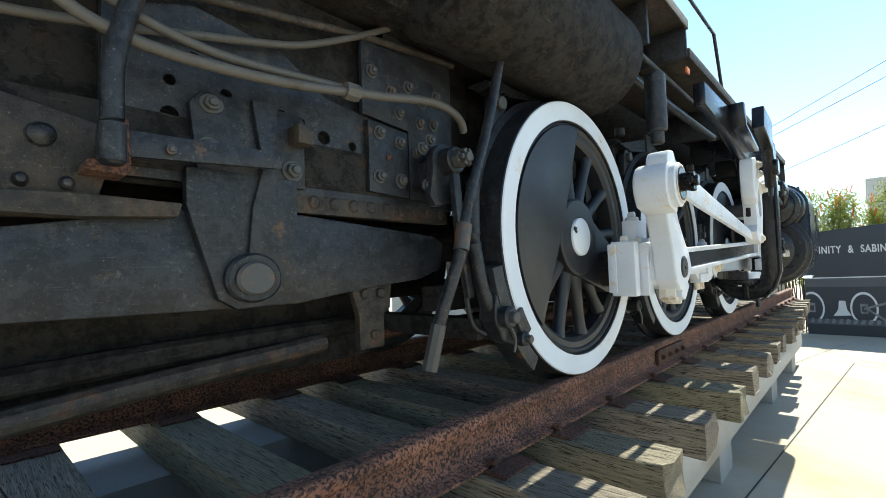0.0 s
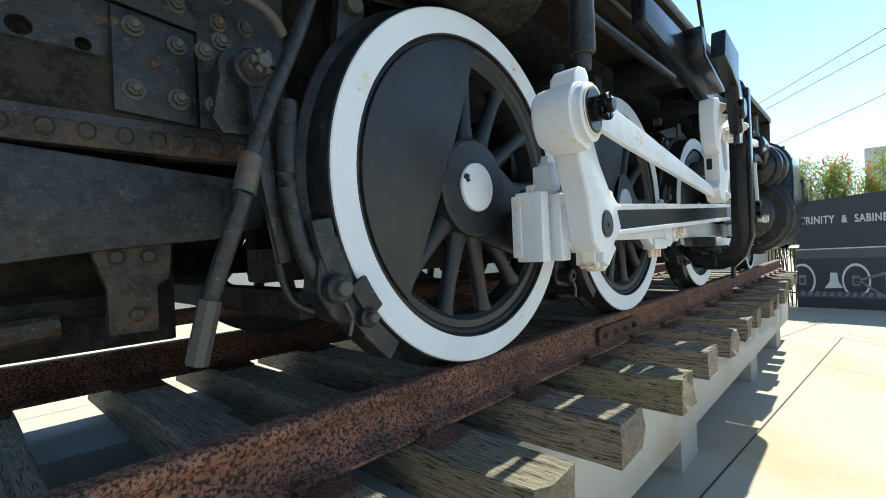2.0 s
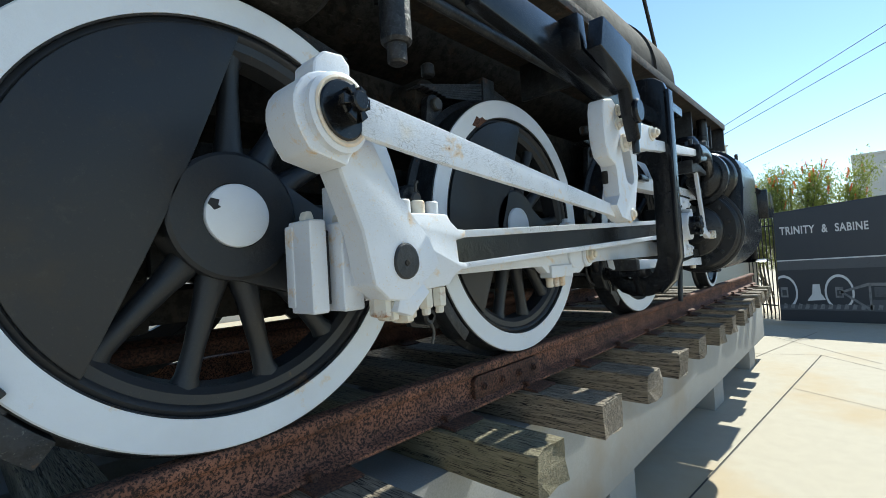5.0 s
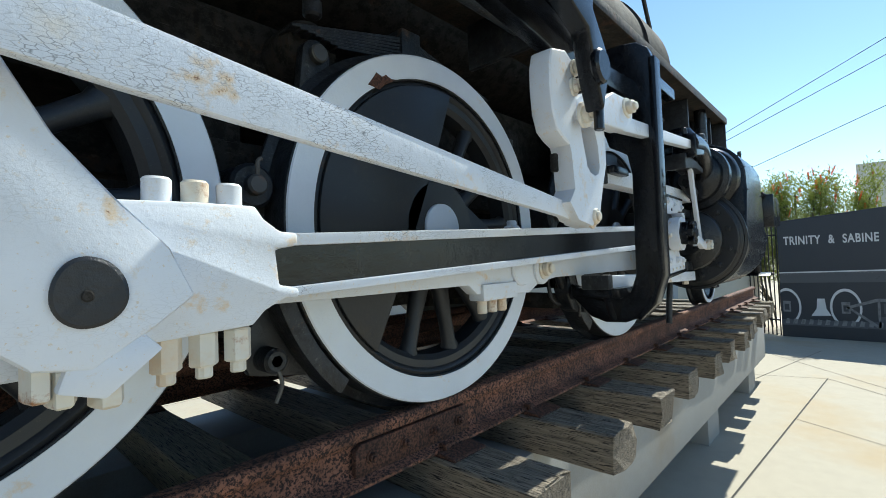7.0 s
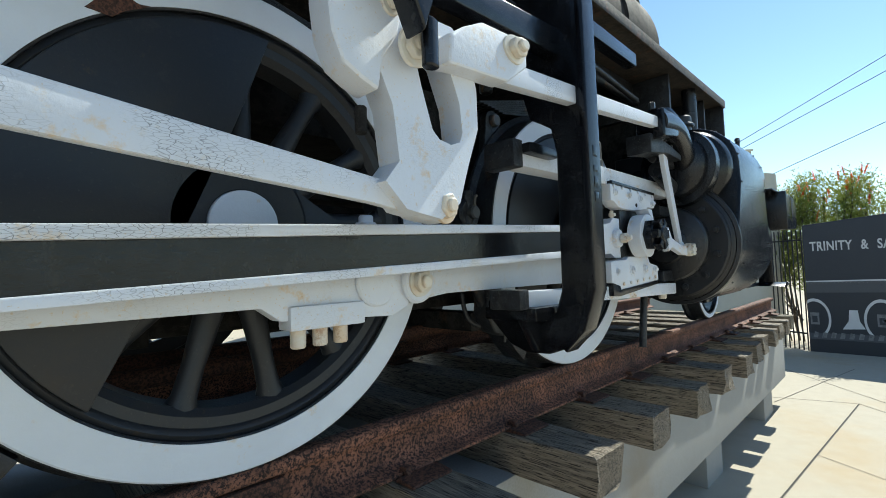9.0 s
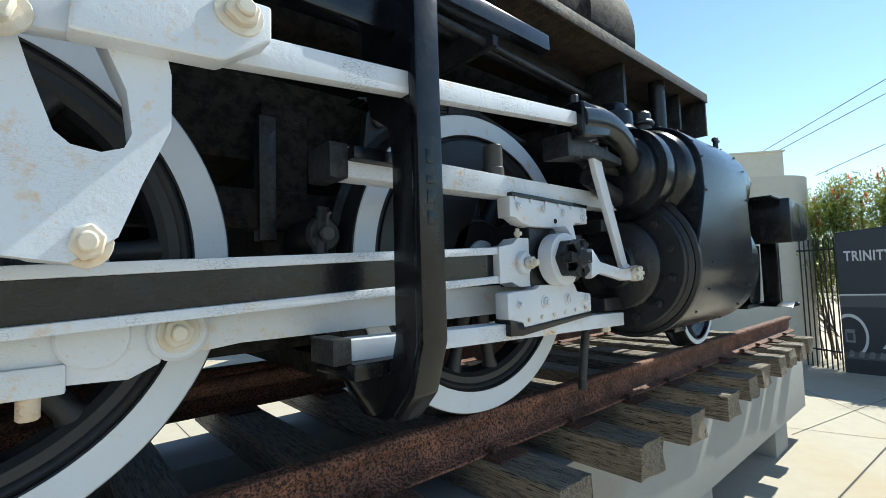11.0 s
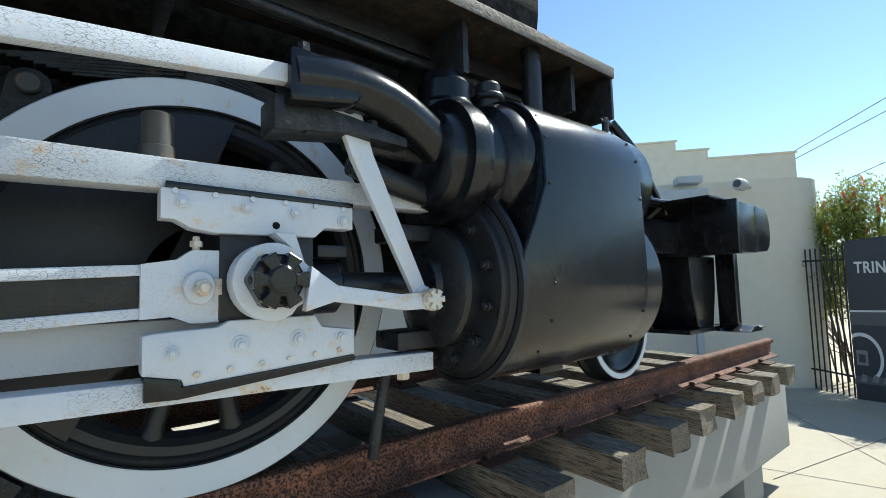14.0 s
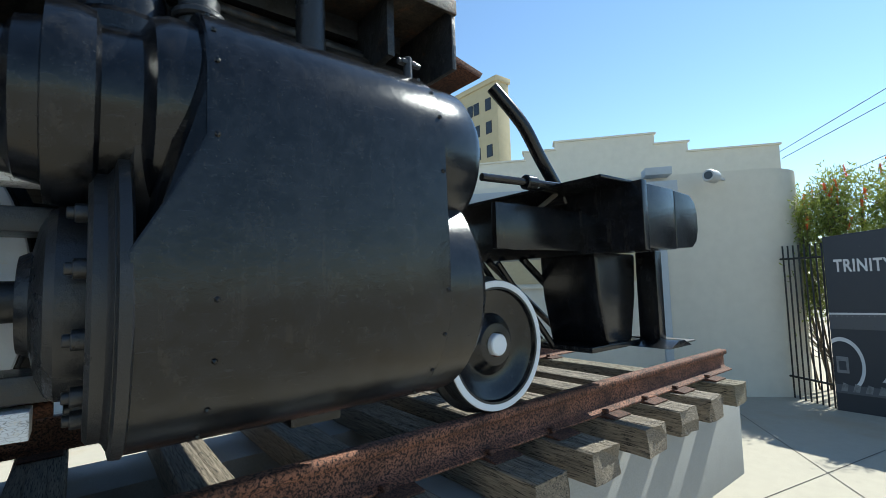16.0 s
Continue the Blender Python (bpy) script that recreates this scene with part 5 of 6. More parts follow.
    part("casting_edge", box(-3.0, -1.78, Y - 0.06, Y + 0.03, 1.905, 1.94, 0.008), DUSTY_AND_LIT, ct)
    for x, z, r in ((-1.985, 2.085, 0.018), (-1.985, 2.03, 0.018), (-1.98, 1.968, 0.018), (-1.89, 2.055, 0.026), (-2.03, 1.965, 0.017), (-1.92, 1.968, 0.014), (-1.85, 1.968, 0.014), (-2.15, 2.02, 0.018)):
        part("rivet", turned([(0, Y - 0.074), (r * 0.5, Y - 0.071), (r * 0.85, Y - 0.062), (r, Y - 0.045), (0, Y - 0.04)], (x, 0, z), "y", 18), GRIMY, ct)
    part("casting_seam", box(-2.016, -2.008, Y - 0.056, Y - 0.045, 1.945, 2.135, 0.001), GRIMY, ct)
    part("rusty_clip", prism([(-1.835, 1.985), (-1.765, 1.98), (-1.755, 2.0), (-1.76, 2.095), (-1.775, 2.10), (-1.785, 2.01), (-1.83, 2.005)], Y - 0.13, Y - 0.055, 0.004), RUSTY_FLAT, rf, "rusted strap clip")
    part("crust_edge", prism([(-2.35, 1.90), (-2.0, 1.908), (-1.83, 1.905), (-1.65, 1.915), (-1.64, 1.945), (-1.82, 1.950), (-2.1, 1.942), (-2.35, 1.95)], Y - 0.075, Y - 0.045, 0.005), DUSTY_AND_LIT, rf, "flaking rusty edge")
    # pipes
    part("air_pipe", pipe([(-2.05, 0.08, 2.48), (-1.957, 0.09, 2.385), (-1.88, 0.10, 2.315), (-1.798, 0.10, 2.280), (-1.675, 0.10, 2.266), (-1.484, 0.10, 2.274), (-1.24, 0.10, 2.309)], 0.0140, 14), GREY_PIPE, rf, "bent grey air pipe")
    cp = part("pipe_coupling", turned([(0.0, -1.265), (0.024, -1.265), (0.027, -1.255), (0.027, -1.225), (0.024, -1.215), (0.0, -1.215)], (0, 0.10, 2.310), "x", 8), GREY_PIPE, rf)
    part("air_pipe", pipe([(-1.24, 0.10, 2.310), (-1.10, 0.10, 2.330), (-0.983, 0.10, 2.352), (-0.87, 0.10, 2.365), (-0.79, 0.09, 2.355), (-0.735, 0.08, 2.325), (-0.70, 0.09, 2.29)], 0.0150, 14), GREY_PIPE, rf)
    part("air_pipe", pipe([(-1.98, 0.12, 2.46), (-1.888, 0.12, 2.398), (-1.752, 0.12, 2.338), (-1.578, 0.12, 2.307), (-1.353, 0.12, 2.318), (-1.23, 0.12, 2.325)], 0.012, 12), GREY_PIPE, rf)
    part("long_pipe", pipe([(-3.2, 0.19, 2.22), (-2.129, 0.19, 2.282), (-1.796, 0.19, 2.328), (-1.495, 0.19, 2.400), (-1.30, 0.19, 2.468), (-1.016, 0.20, 2.615), (-0.80, 0.22, 2.75), (-0.6, 0.26, 2.90)], 0.011, 12), GREY_PIPE, rf)
    part("long_pipe", pipe([(-3.2, 0.20, 2.40), (-1.85, 0.20, 2.43), (-1.587, 0.20, 2.48), (-1.1, 0.20, 2.56), (-0.62, 0.2, 2.60)], 0.013, 12), DUSTY_AND_LIT, rf)
    part("drop_pipe", pipe([(-1.66, 0.12, 2.75), (-1.70, 0.12, 2.53), (-1.745, 0.11, 2.40), (-1.78, 0.09, 2.28), (-1.796, 0.08, 2.19), (-1.798, 0.075, 2.09), (-1.798, 0.075, 2.00)], 0.021, 16), GRIMY, rf, "thick dark drop pipe")
    part("pipe_socket", rod_z(-1.798, 0.075, 0.0245, 1.99, 2.07, 0.006), GRIMY, rf)
    # sand pipe that runs down before the wheel
    SP = [(-0.656, -0.03, 2.421), (-0.764, -0.03, 2.174), (-0.872, -0.03, 1.921), (-0.895, -0.03, 1.843), (-0.965, 0.02, 1.611), (-0.995, 0.04, 1.468)]
    sp = new("sand_pipe")
    sp.parent = loco
    part("upper_tube", pipe([(-0.53, -0.03, 2.85), SP[0], SP[2]], 0.019, 14), GRIMY, sp, "long dark sand pipe")
    part("sleeve", pipe([SP[2], SP[3]], 0.028, 14), STEEL, sp)
    part("lower_tube", pipe([SP[3], SP[4], SP[5]], 0.022, 14), GRIMY, sp)
    part("tube_end", pipe([SP[4], SP[5]], 0.027, 8), STEEL, sp)
    # lower rigging
    part("hanger_bracket", prism([(-1.16, 1.76), (-0.97, 1.76), (-0.98, 1.66), (-1.01, 1.64), (-1.01, 1.53), (-1.12, 1.53), (-1.12, 1.64)], Y - 0.01, Y + 0.02, 0.006), DUSTY_AND_LIT, rf)
    for x, z in ((-1.10, 1.715), (-1.03, 1.715), (-1.06, 1.575)):
        part("rivet", rod_y(x, z, 0.017, Y - 0.022, Y - 0.008, 0.004, 16), DUSTY_AND_LIT, rf)
    part("brake_lever", pipe([(-2.8, 0.30, 1.40), (-1.9, 0.32, 1.50), (-1.2, 0.34, 1.56)], 0.030, 10), DUSTY_AND_LIT, rf)
    part("brake_lever", pipe([(-2.6, 0.36, 1.52), (-1.75, 0.38, 1.58), (-1.0, 0.40, 1.60)], 0.034, 10), SOOT, rf)
    part("thin_rod", pipe([(-2.06, 0.16, 1.70), (-1.95, 0.14, 1.42), (-1.82, 0.12, 1.14)], 0.008, 8), GRIMY, rf)
    # added dark plate, reaches down to block the sunlit ground behind the pan
    part("pan_edge", box(-2.9, -0.9, 0.45, 0.49, 1.47, 1.74, 0.01), SOOT, rf)
    # trailing wheel, mostly hidden
    part("trailing_beam", box(-3.4, -2.3, 0.30, 0.42, 1.45, 1.62, 0.01), SOOT, rf)


settled(rear_frame, ((-3.4, -1.572, -1.385, -1.058, -0.955, -0.62, -0.4), (-3.4, -1.548, -1.322, -1.003, -0.907, -0.60, -0.4)),
        lambda x: ((-1.0, 2.0), (-0.955, 2.045)), ((1.3, 1.468, 1.7, 1.778, 2.06, 2.25, 2.9), (1.28, 1.442, 1.675, 1.752, 2.065, 2.24, 2.9)))


def brake_hanger_link():
    """The link and pin that carry the brake hanger beside the rear plates."""
    hl = new("hanger_link")
    hl.parent = loco
    part("link_plate", prism(circle_pts(-0.79, 2.15, 0.062, 20, 200, 12) + [(-0.87, 2.02), (-0.845, 1.985), (-0.79, 1.99), (-0.745, 2.08)], 0.13, 0.165, 0.006), GRIMY, hl)
    part("link_boss", rod_y(-0.785, 2.147, 0.048, 0.075, 0.14, 0.006, 28), GRIMY, hl)
    nut = hexagon(-0.785, 2.147, 0.034, 0.045, 0.08, 0.004)
    castle(-0.785, 2.147, 0.032, 0.025, 0.05, nut)
    rod_y(-0.785, 2.147, 0.018, 0.015, 0.05, 0.003, 16, nut)
    part("castle_nut", nut, STEEL, hl, "worn castle nut")
    part("hanger_bar", prism([(-0.80, 2.12), (-0.765, 2.12), (-0.735, 1.86), (-0.70, 1.66), (-0.735, 1.655), (-0.775, 1.86)], 0.085, 0.11, 0.005), GRIMY, hl)
    for x, z in ((-0.87, 2.19), (-0.83, 2.225), (-0.85, 2.06), (-0.81, 2.02)):
        bolt(x, z, 0.165, 0.017, hl, STEEL, name="plate_bolt")


brake_hanger_link()


def pilot_end():
    # pony truck wheels
    for y0, s in ((0.02, 1), (1.58, -1)):
        w = new("pony_wheel")
        w.parent = loco
        Y = lambda y: y0 + s * y
        c = (5.335, 0, 1.583)
        part("tyre", turned([(0.265, Y(0.0)), (0.302, Y(0.0)), (0.310, Y(0.008)), (0.312, Y(0.10)), (0.335, Y(0.115)), (0.335, Y(0.135)), (0.25, Y(0.14))], c, "y", 64), GRIMY, w)
        part("tyre_face", turned([(0.276, Y(0.001)), (0.276, Y(-0.003)), (0.304, Y(-0.003)), (0.307, Y(0.001))], c, "y", 72), TYRE_WHITE, w, "thin white line round the tyre")
        part("disc", turned([(0.268, Y(0.004)), (0.26, Y(0.022)), (0.235, Y(0.03)), (0.20, Y(0.055)), (0.15, Y(0.06)), (0.115, Y(0.03)), (0.10, Y(0.015)), (0.06, Y(0.012))], c, "y", 56), GLOSS, w, "dished black wheel disc")
        part("axle_end", rod_y(5.335, 1.583, 0.052, min(Y(-0.01), Y(0.05)), max(Y(-0.01), Y(0.05)), 0.006, 28), TYRE_WHITE, w, "white-painted axle end")
    part("pony_axle", turned([(0.06, 0.1), (0.06, 1.5)], (5.335, 0, 1.583), "y", 24), SOOT, loco)
    part("pony_frame", box(5.0, 5.9, 0.25, 0.33, 1.55, 1.66, 0.01), BLACK, loco)
    part("pony_frame", box(5.0, 5.9, 1.25, 1.33, 1.55, 1.66, 0.01), BLACK, loco)
    # pilot beam with rounded end, braces, footplate
    pb = new("pilot_beam")
    pb.parent = loco
    pb.location = (0.20, 0.12, 0.08)
    part("beam", box(5.62, 5.94, -0.60, 2.2, 1.94, 2.25, 0.010), GLOSS, pb, "glossy black pilot beam")
    part("beam_rib", box(5.60, 5.645, -0.612, 2.2, 1.93, 2.262, 0.006), GLOSS, pb)
    rnd = [(5.94, 1.945), (6.12, 1.955), (6.17, 1.99), (6.195, 2.05), (6.195, 2.14), (6.17, 2.20), (6.12, 2.235), (5.94, 2.245)]
    part("bumper", prism(rnd, -0.60, 2.2, 0.008, 3), GLOSS, pb, "rounded black bumper face")
    part("side_plate", box(5.0, 5.62, -0.25, -0.22, 1.95, 2.16, 0.006), GLOSS, pb)
    part("top_plate", box(5.35, 5.80, -0.56, 1.8, 2.25, 2.265, 0.004), GLOSS, pb)
    part("smokebox_brace", pipe([(5.20, -0.06, 2.80), (5.336, -0.13, 2.615), (5.448, -0.15, 2.44), (5.60, -0.16, 2.25)], 0.034, 14), GLOSS, pb, "slanting black brace")
    part("brace_foot", rod_y(5.59, 2.24, 0.05, -0.22, -0.10, 0.008), GLOSS, pb)
    part("thin_brace", pipe([(5.25, -0.1, 2.05), (5.5, -0.2, 2.25)], 0.012, 8), GREY_PIPE, pb)
    part("cut_lever", pipe([(4.95, -0.22, 2.27), (5.2, -0.25, 2.27), (5.5, -0.28, 2.27)], 0.018, 10), GLOSS, pb)
    part("lever_boss", rod_x(-0.25, 2.27, 0.036, 5.2, 5.27, 0.006), GLOSS, pb)
    part("smokebox_step", prism([(4.86, 2.83), (5.06, 2.79), (5.08, 2.82), (4.86, 2.87)], -0.12, 0.2, 0.004), RUSTY_FLAT, pb)
    tank = prism([(5.70, 1.94), (6.10, 1.94), (6.08, 1.70), (6.02, 1.45), (5.78, 1.45), (5.72, 1.70)], -0.28, 0.1, 0.02, 3)
    part("pilot_step_box", tank, GLOSS, pb)
    part("box_lip", box(5.60, 6.16, -0.30, 0.14, 1.425, 1.455, 0.006), GLOSS, pb)
    part("step_hanger", box(6.10, 6.17, -0.40, -0.28, 1.43, 1.95, 0.006), GLOSS, pb)
    part("step_plate", prism([(6.00, 1.42), (6.10, 1.455), (6.17, 1.455), (6.26, 1.42)], -0.50, -0.16, 0.004), GLOSS, pb)
    part("step_tread", box(6.17, 6.30, -0.50, -0.16, 1.435, 1.445, 0.002), STEEL, pb, "bright checkered step tread")
    for k in range(6):
        part("pilot_bar", pipe([(5.55 - 0.02 * k, 0.1 + 0.26 * k, 1.93), (6.3, 0.1 + 0.26 * k, 1.36)], 0.022, 8), GLOSS, pb)
    for y in (0.0, 0.12):
        part("truss_rod", pipe([(5.25, y, 1.90), (5.62, y - 0.05, 1.43)], 0.016, 8), GLOSS, pb)
    part("coupler", box(5.9, 6.55, 0.66, 0.92, 1.98, 2.22, 0.03), GLOSS, pb)


pilot_end()


# ---------------------------------------------------------------- surroundings
def letters(text, size, m, parent, mat, name="lettering"):
    c = bpy.data.curves.new(name, "FONT")
    c.body, c.size, c.extrude, c.space_character, c.offset = text, size, 0.002, 1.1, 0.0055
    tmp = bpy.data.objects.new(name, c)
    scene.collection.objects.link(tmp)
    dg = bpy.context.evaluated_depsgraph_get()
    me = bpy.data.meshes.new_from_object(tmp.evaluated_get(dg))
    bpy.data.objects.remove(tmp)
    me.materials.clear()
    me.materials.append(mat)
    ob = new(name, me)
    ob.parent = parent
    ob.matrix_basis = m
    return ob


def sign():
    """A dark panel, painted with a tender and its trucks, that stands across the track's end."""
    s = thing("mural_panel", "charcoal panel painted with a tender and white lettering", "sign", at=(1.0, 0.71, 0.17))
    s.scale = (1.0, 0.63, 1.0)
    X = 10.92
    b = prism([(0.86, -0.17), (6.2, -0.17), (6.2, 2.50), (0.86, 2.20)], 0, 0.06, 0.004)
    for v in b.verts:
        v.co = Vector((X + v.co.y, -v.co.x, v.co.z))
    part("panel", b, SIGN_DARK, s, "charcoal painted board")
    face = Matrix(((0, 0, -1, X - 0.003), (-1, 0, 0, 0), (0, 1, 0, 0), (0, 0, 0, 1)))
    at = 1.02
    for word, gap in (("TRINITY", 0.18), ("&", 0.18), ("SABINE", 0.1)):
        ob = letters(word, 0.235, face @ Matrix.Translation((at, 1.715, 0)), s, SIGN_WHITE)
        at += max(v.co.x for v in ob.data.vertices) + gap

    def flat(pts, d, mat, name, label=""):
        bb = prism([(y, z) for y, z in pts], 0, 0.004 + d, 0.0)
        for v in bb.verts:
            v.co = Vector((X - v.co.y, -v.co.x, v.co.z))
        return part(name, bb, mat, s, label, smooth=False)
    flat([(0.87, 1.125), (6.19, 1.19), (6.19, 1.22), (0.87, 1.15)], 0.004, SIGN_WHITE, "painted_stripe", "thin white painted stripe")
    flat([(0.87, 0.93), (6.19, 0.97), (6.19, 1.185), (0.87, 1.12)], 0.001, SIGN_GREY, "painted_sill")
    for k in range(60):
        flat([(0.90 + 0.088 * k, 1.10 + 0.0011 * k), (0.915 + 0.088 * k, 1.10 + 0.0011 * k), (0.915 + 0.088 * k, 1.115 + 0.0011 * k), (0.90 + 0.088 * k, 1.115 + 0.0011 * k)], 0.003, SIGN_MID, "painted_rivet")

    def ring(y, z, r0, r1, mat, d=0.003, name="painted_wheel"):
        bb = turned([(r0, 0), (r0, -d), (r1, -d), (r1, 0)], (0, -y, z), "x", 40)
        for v in bb.verts:
            v.co.x += X - 0.001
            v.co.y = min(v.co.y, -0.868)
        part(name, bb, mat, s, "white painted wheel ring")
    for y in (1.02, 2.47, 4.33, 5.78):
        ring(y, 0.45, 0.318, 0.372, SIGN_WHITE)
        flat([(y - 0.10, 0.34), (y + 0.10, 0.34), (y + 0.10, 0.56), (y - 0.10, 0.56)], 0.001, SIGN_MID, "painted_axle_box")
        flat([(y - 0.06, 0.38), (y + 0.06, 0.38), (y + 0.06, 0.50), (y - 0.06, 0.50)], 0.003, SIGN_DARK, "painted_axle_lid")
    for y0 in (1.85, 5.16):
        flat([(y0 - 0.22, 0.27), (y0 + 0.27, 0.29), (y0 + 0.16, 0.42), (y0 + 0.13, 0.62), (y0 - 0.05, 0.62), (y0 - 0.08, 0.42)], 0.002, SIGN_WHITE, "painted_bell")
    for y0 in (3.45,):
        flat([(y0 - 0.27, 0.08), (y0 - 0.21, 0.08), (y0 - 0.21, 0.58), (y0 + 0.21, 0.58), (y0 + 0.21, 0.08), (y0 + 0.27, 0.08), (y0 + 0.27, 0.64), (y0 - 0.27, 0.64)], 0.002, SIGN_MID, "painted_truck_frame")
        flat([(y0 - 0.14, 0.36), (y0 + 0.12, 0.36), (y0 + 0.12, 0.55), (y0 - 0.14, 0.55)], 0.001, SIGN_GREY, "painted_spring_box")
        flat([(y0 - 0.20, 0.20), (y0 + 0.20, 0.20), (y0 + 0.20, 0.30), (y0 - 0.20, 0.30)], 0.001, SIGN_GREY, "painted_spring_box")
        for sgn in (-1, 1):
            flat([(y0 + sgn * 0.98, 0.47), (y0 + sgn * 0.98, 0.42), (y0 + sgn * 0.27, 0.58), (y0 + sgn * 0.27, 0.64)][::sgn], 0.004, SIGN_MID, "painted_truck_bar")
            flat([(y0 + sgn * 0.98, 0.46), (y0 + sgn * 0.92, 0.48), (y0 + sgn * 0.27, 0.14), (y0 + sgn * 0.27, 0.08)][::sgn], 0.004, SIGN_MID, "painted_truck_bar")
    flat([(0.87, 0.07), (6.19, 0.07), (6.19, 0.22), (0.87, 0.18)], 0.001, SIGN_GREY, "painted_ballast")
    rnd = random.Random(3)
    for k in range(26):
        y = 0.95 + 0.2 * k
        flat([(y, 0.10), (y + 0.11, 0.10), (y + 0.14, 0.19), (y + 0.05, 0.21)], 0.002, SIGN_MID, "painted_tie")


def fence():
    f = thing("iron_fence", "black iron bar fence with pointed tops", "fence", at=(0, 0.46, 0))
    p, q = Vector((12.0, -0.26, 0)), Vector((12.55, 0.74, 0))
    n = 13
    for k in range(n + 1):
        o = p.lerp(q, k / n)
        b = box(o.x - 0.010, o.x + 0.010, o.y - 0.010, o.y + 0.010, 0.0, 2.30, 0.002)
        part("bar", b, IRON_FENCE, f)
    for z in (0.32, 2.10):
        part("cross_rail", pipe([(p.x, p.y, z), (q.x, q.y, z)], 0.017, 6), IRON_FENCE, f)


def shrub():
    """A tall bottlebrush behind the fence and the panel."""
    rnd = random.Random(11)
    t = thing("bottlebrush_shrub", "tall green shrub with red and orange blossoms", "shrub", at=(1.0, 1.2, 0))
    t.scale = (1.0, 0.85, 1.10)
    trunk = bmesh.new()
    tips = []
    base = Vector((12.15, -1.15, 0))
    for k in range(15):
        y = -0.10 - 3.0 * (k / 14) + rnd.uniform(-0.15, 0.15)
        top = Vector((12.0 + rnd.uniform(-0.35, 0.5), y, 2.35 + rnd.uniform(0.1, 0.75)))
        st = base + Vector((rnd.uniform(-0.15, 0.15), (y + 1.15) * 0.45, 0))
        mid = st.lerp(top, 0.5) + Vector((rnd.uniform(-0.1, 0.1), rnd.uniform(-0.1, 0.1), 0.1))
        pipe([st, mid, mid.lerp(top, 0.8)], 0.014 + 0.012 * rnd.random(), 7, trunk, 3)
        for j in range(9):
            f = 0.35 + 0.65 * rnd.random()
            o = st.lerp(mid, f * 2) if f < 0.5 else mid.lerp(top, f * 2 - 1)
            e = o + Vector((rnd.uniform(-0.35, 0.3), rnd.uniform(-0.38, 0.38), rnd.uniform(0.02, 0.42)))
            pipe([o, e], 0.006, 5, trunk)
            tips.append((o, e))
        tips.append((mid, top))
    # low sprays that lean through the fence
    for k in range(16):
        o = Vector((11.75, -0.25 + rnd.uniform(-0.3, 0.35), rnd.uniform(0.5, 1.9)))
        e = o + Vector((rnd.uniform(-0.4, 0.0), rnd.uniform(-0.2, 0.45), rnd.uniform(-0.1, 0.35)))
        pipe([base + Vector((0, 0.2, 0.4)), o, e], 0.006, 5, trunk, 3)
        tips.append((o, e))
    part("trunk", trunk, BARK, t)
    verts, faces = [], []
    fv, ff = [], []
    for o, e in tips:
        d = (e - o)
        for j in range((60 if o.z < 1.95 and o.x < 11.8 else 210) if d.length < 0.7 else 420):
            c = o + d * rnd.uniform(0.1, 1.06) + Vector((rnd.gauss(0, 0.12), rnd.gauss(0, 0.12), rnd.gauss(0, 0.09)))
            a = Vector((rnd.gauss(0, 1), rnd.gauss(0, 1), rnd.gauss(0.5, 1))).normalized() * rnd.uniform(0.05, 0.115)
            s = a.cross(Vector((rnd.gauss(0, 1), rnd.gauss(0, 1), rnd.gauss(0, 1)))).normalized() * rnd.uniform(0.007, 0.014)
            n = len(verts)
            verts += [c, c + a * 0.5 + s, c + a, c + a * 0.5 - s]
            faces.append((n, n + 1, n + 2, n + 3))
        if e.z > 2.15 and rnd.random() < 0.5:
            up = Vector((rnd.gauss(0, 0.25), rnd.gauss(0, 0.25), 1)).normalized()
            for j in range(130):
                c = e + up * rnd.uniform(0.03, 0.20)
                a = Vector((rnd.gauss(0, 1), rnd.gauss(0, 1), rnd.gauss(0, 0.5))).normalized() * rnd.uniform(0.03, 0.05)
                s = a.cross(up).normalized() * 0.009
                n = len(fv)
                fv += [c + s, c + a, c - s]
                ff.append((n, n + 1, n + 2))
    for name, vv, fc, mat in (("leaves", verts, faces, LEAF), ("blossoms", fv, ff, FLOWER)):
        me = bpy.data.meshes.new(name)
        me.from_pydata([tuple(v) for v in vv], [], fc)
        me.materials.append(mat)
        ob = tagged(new(name, me), kind="stuff")
        ob.parent = t


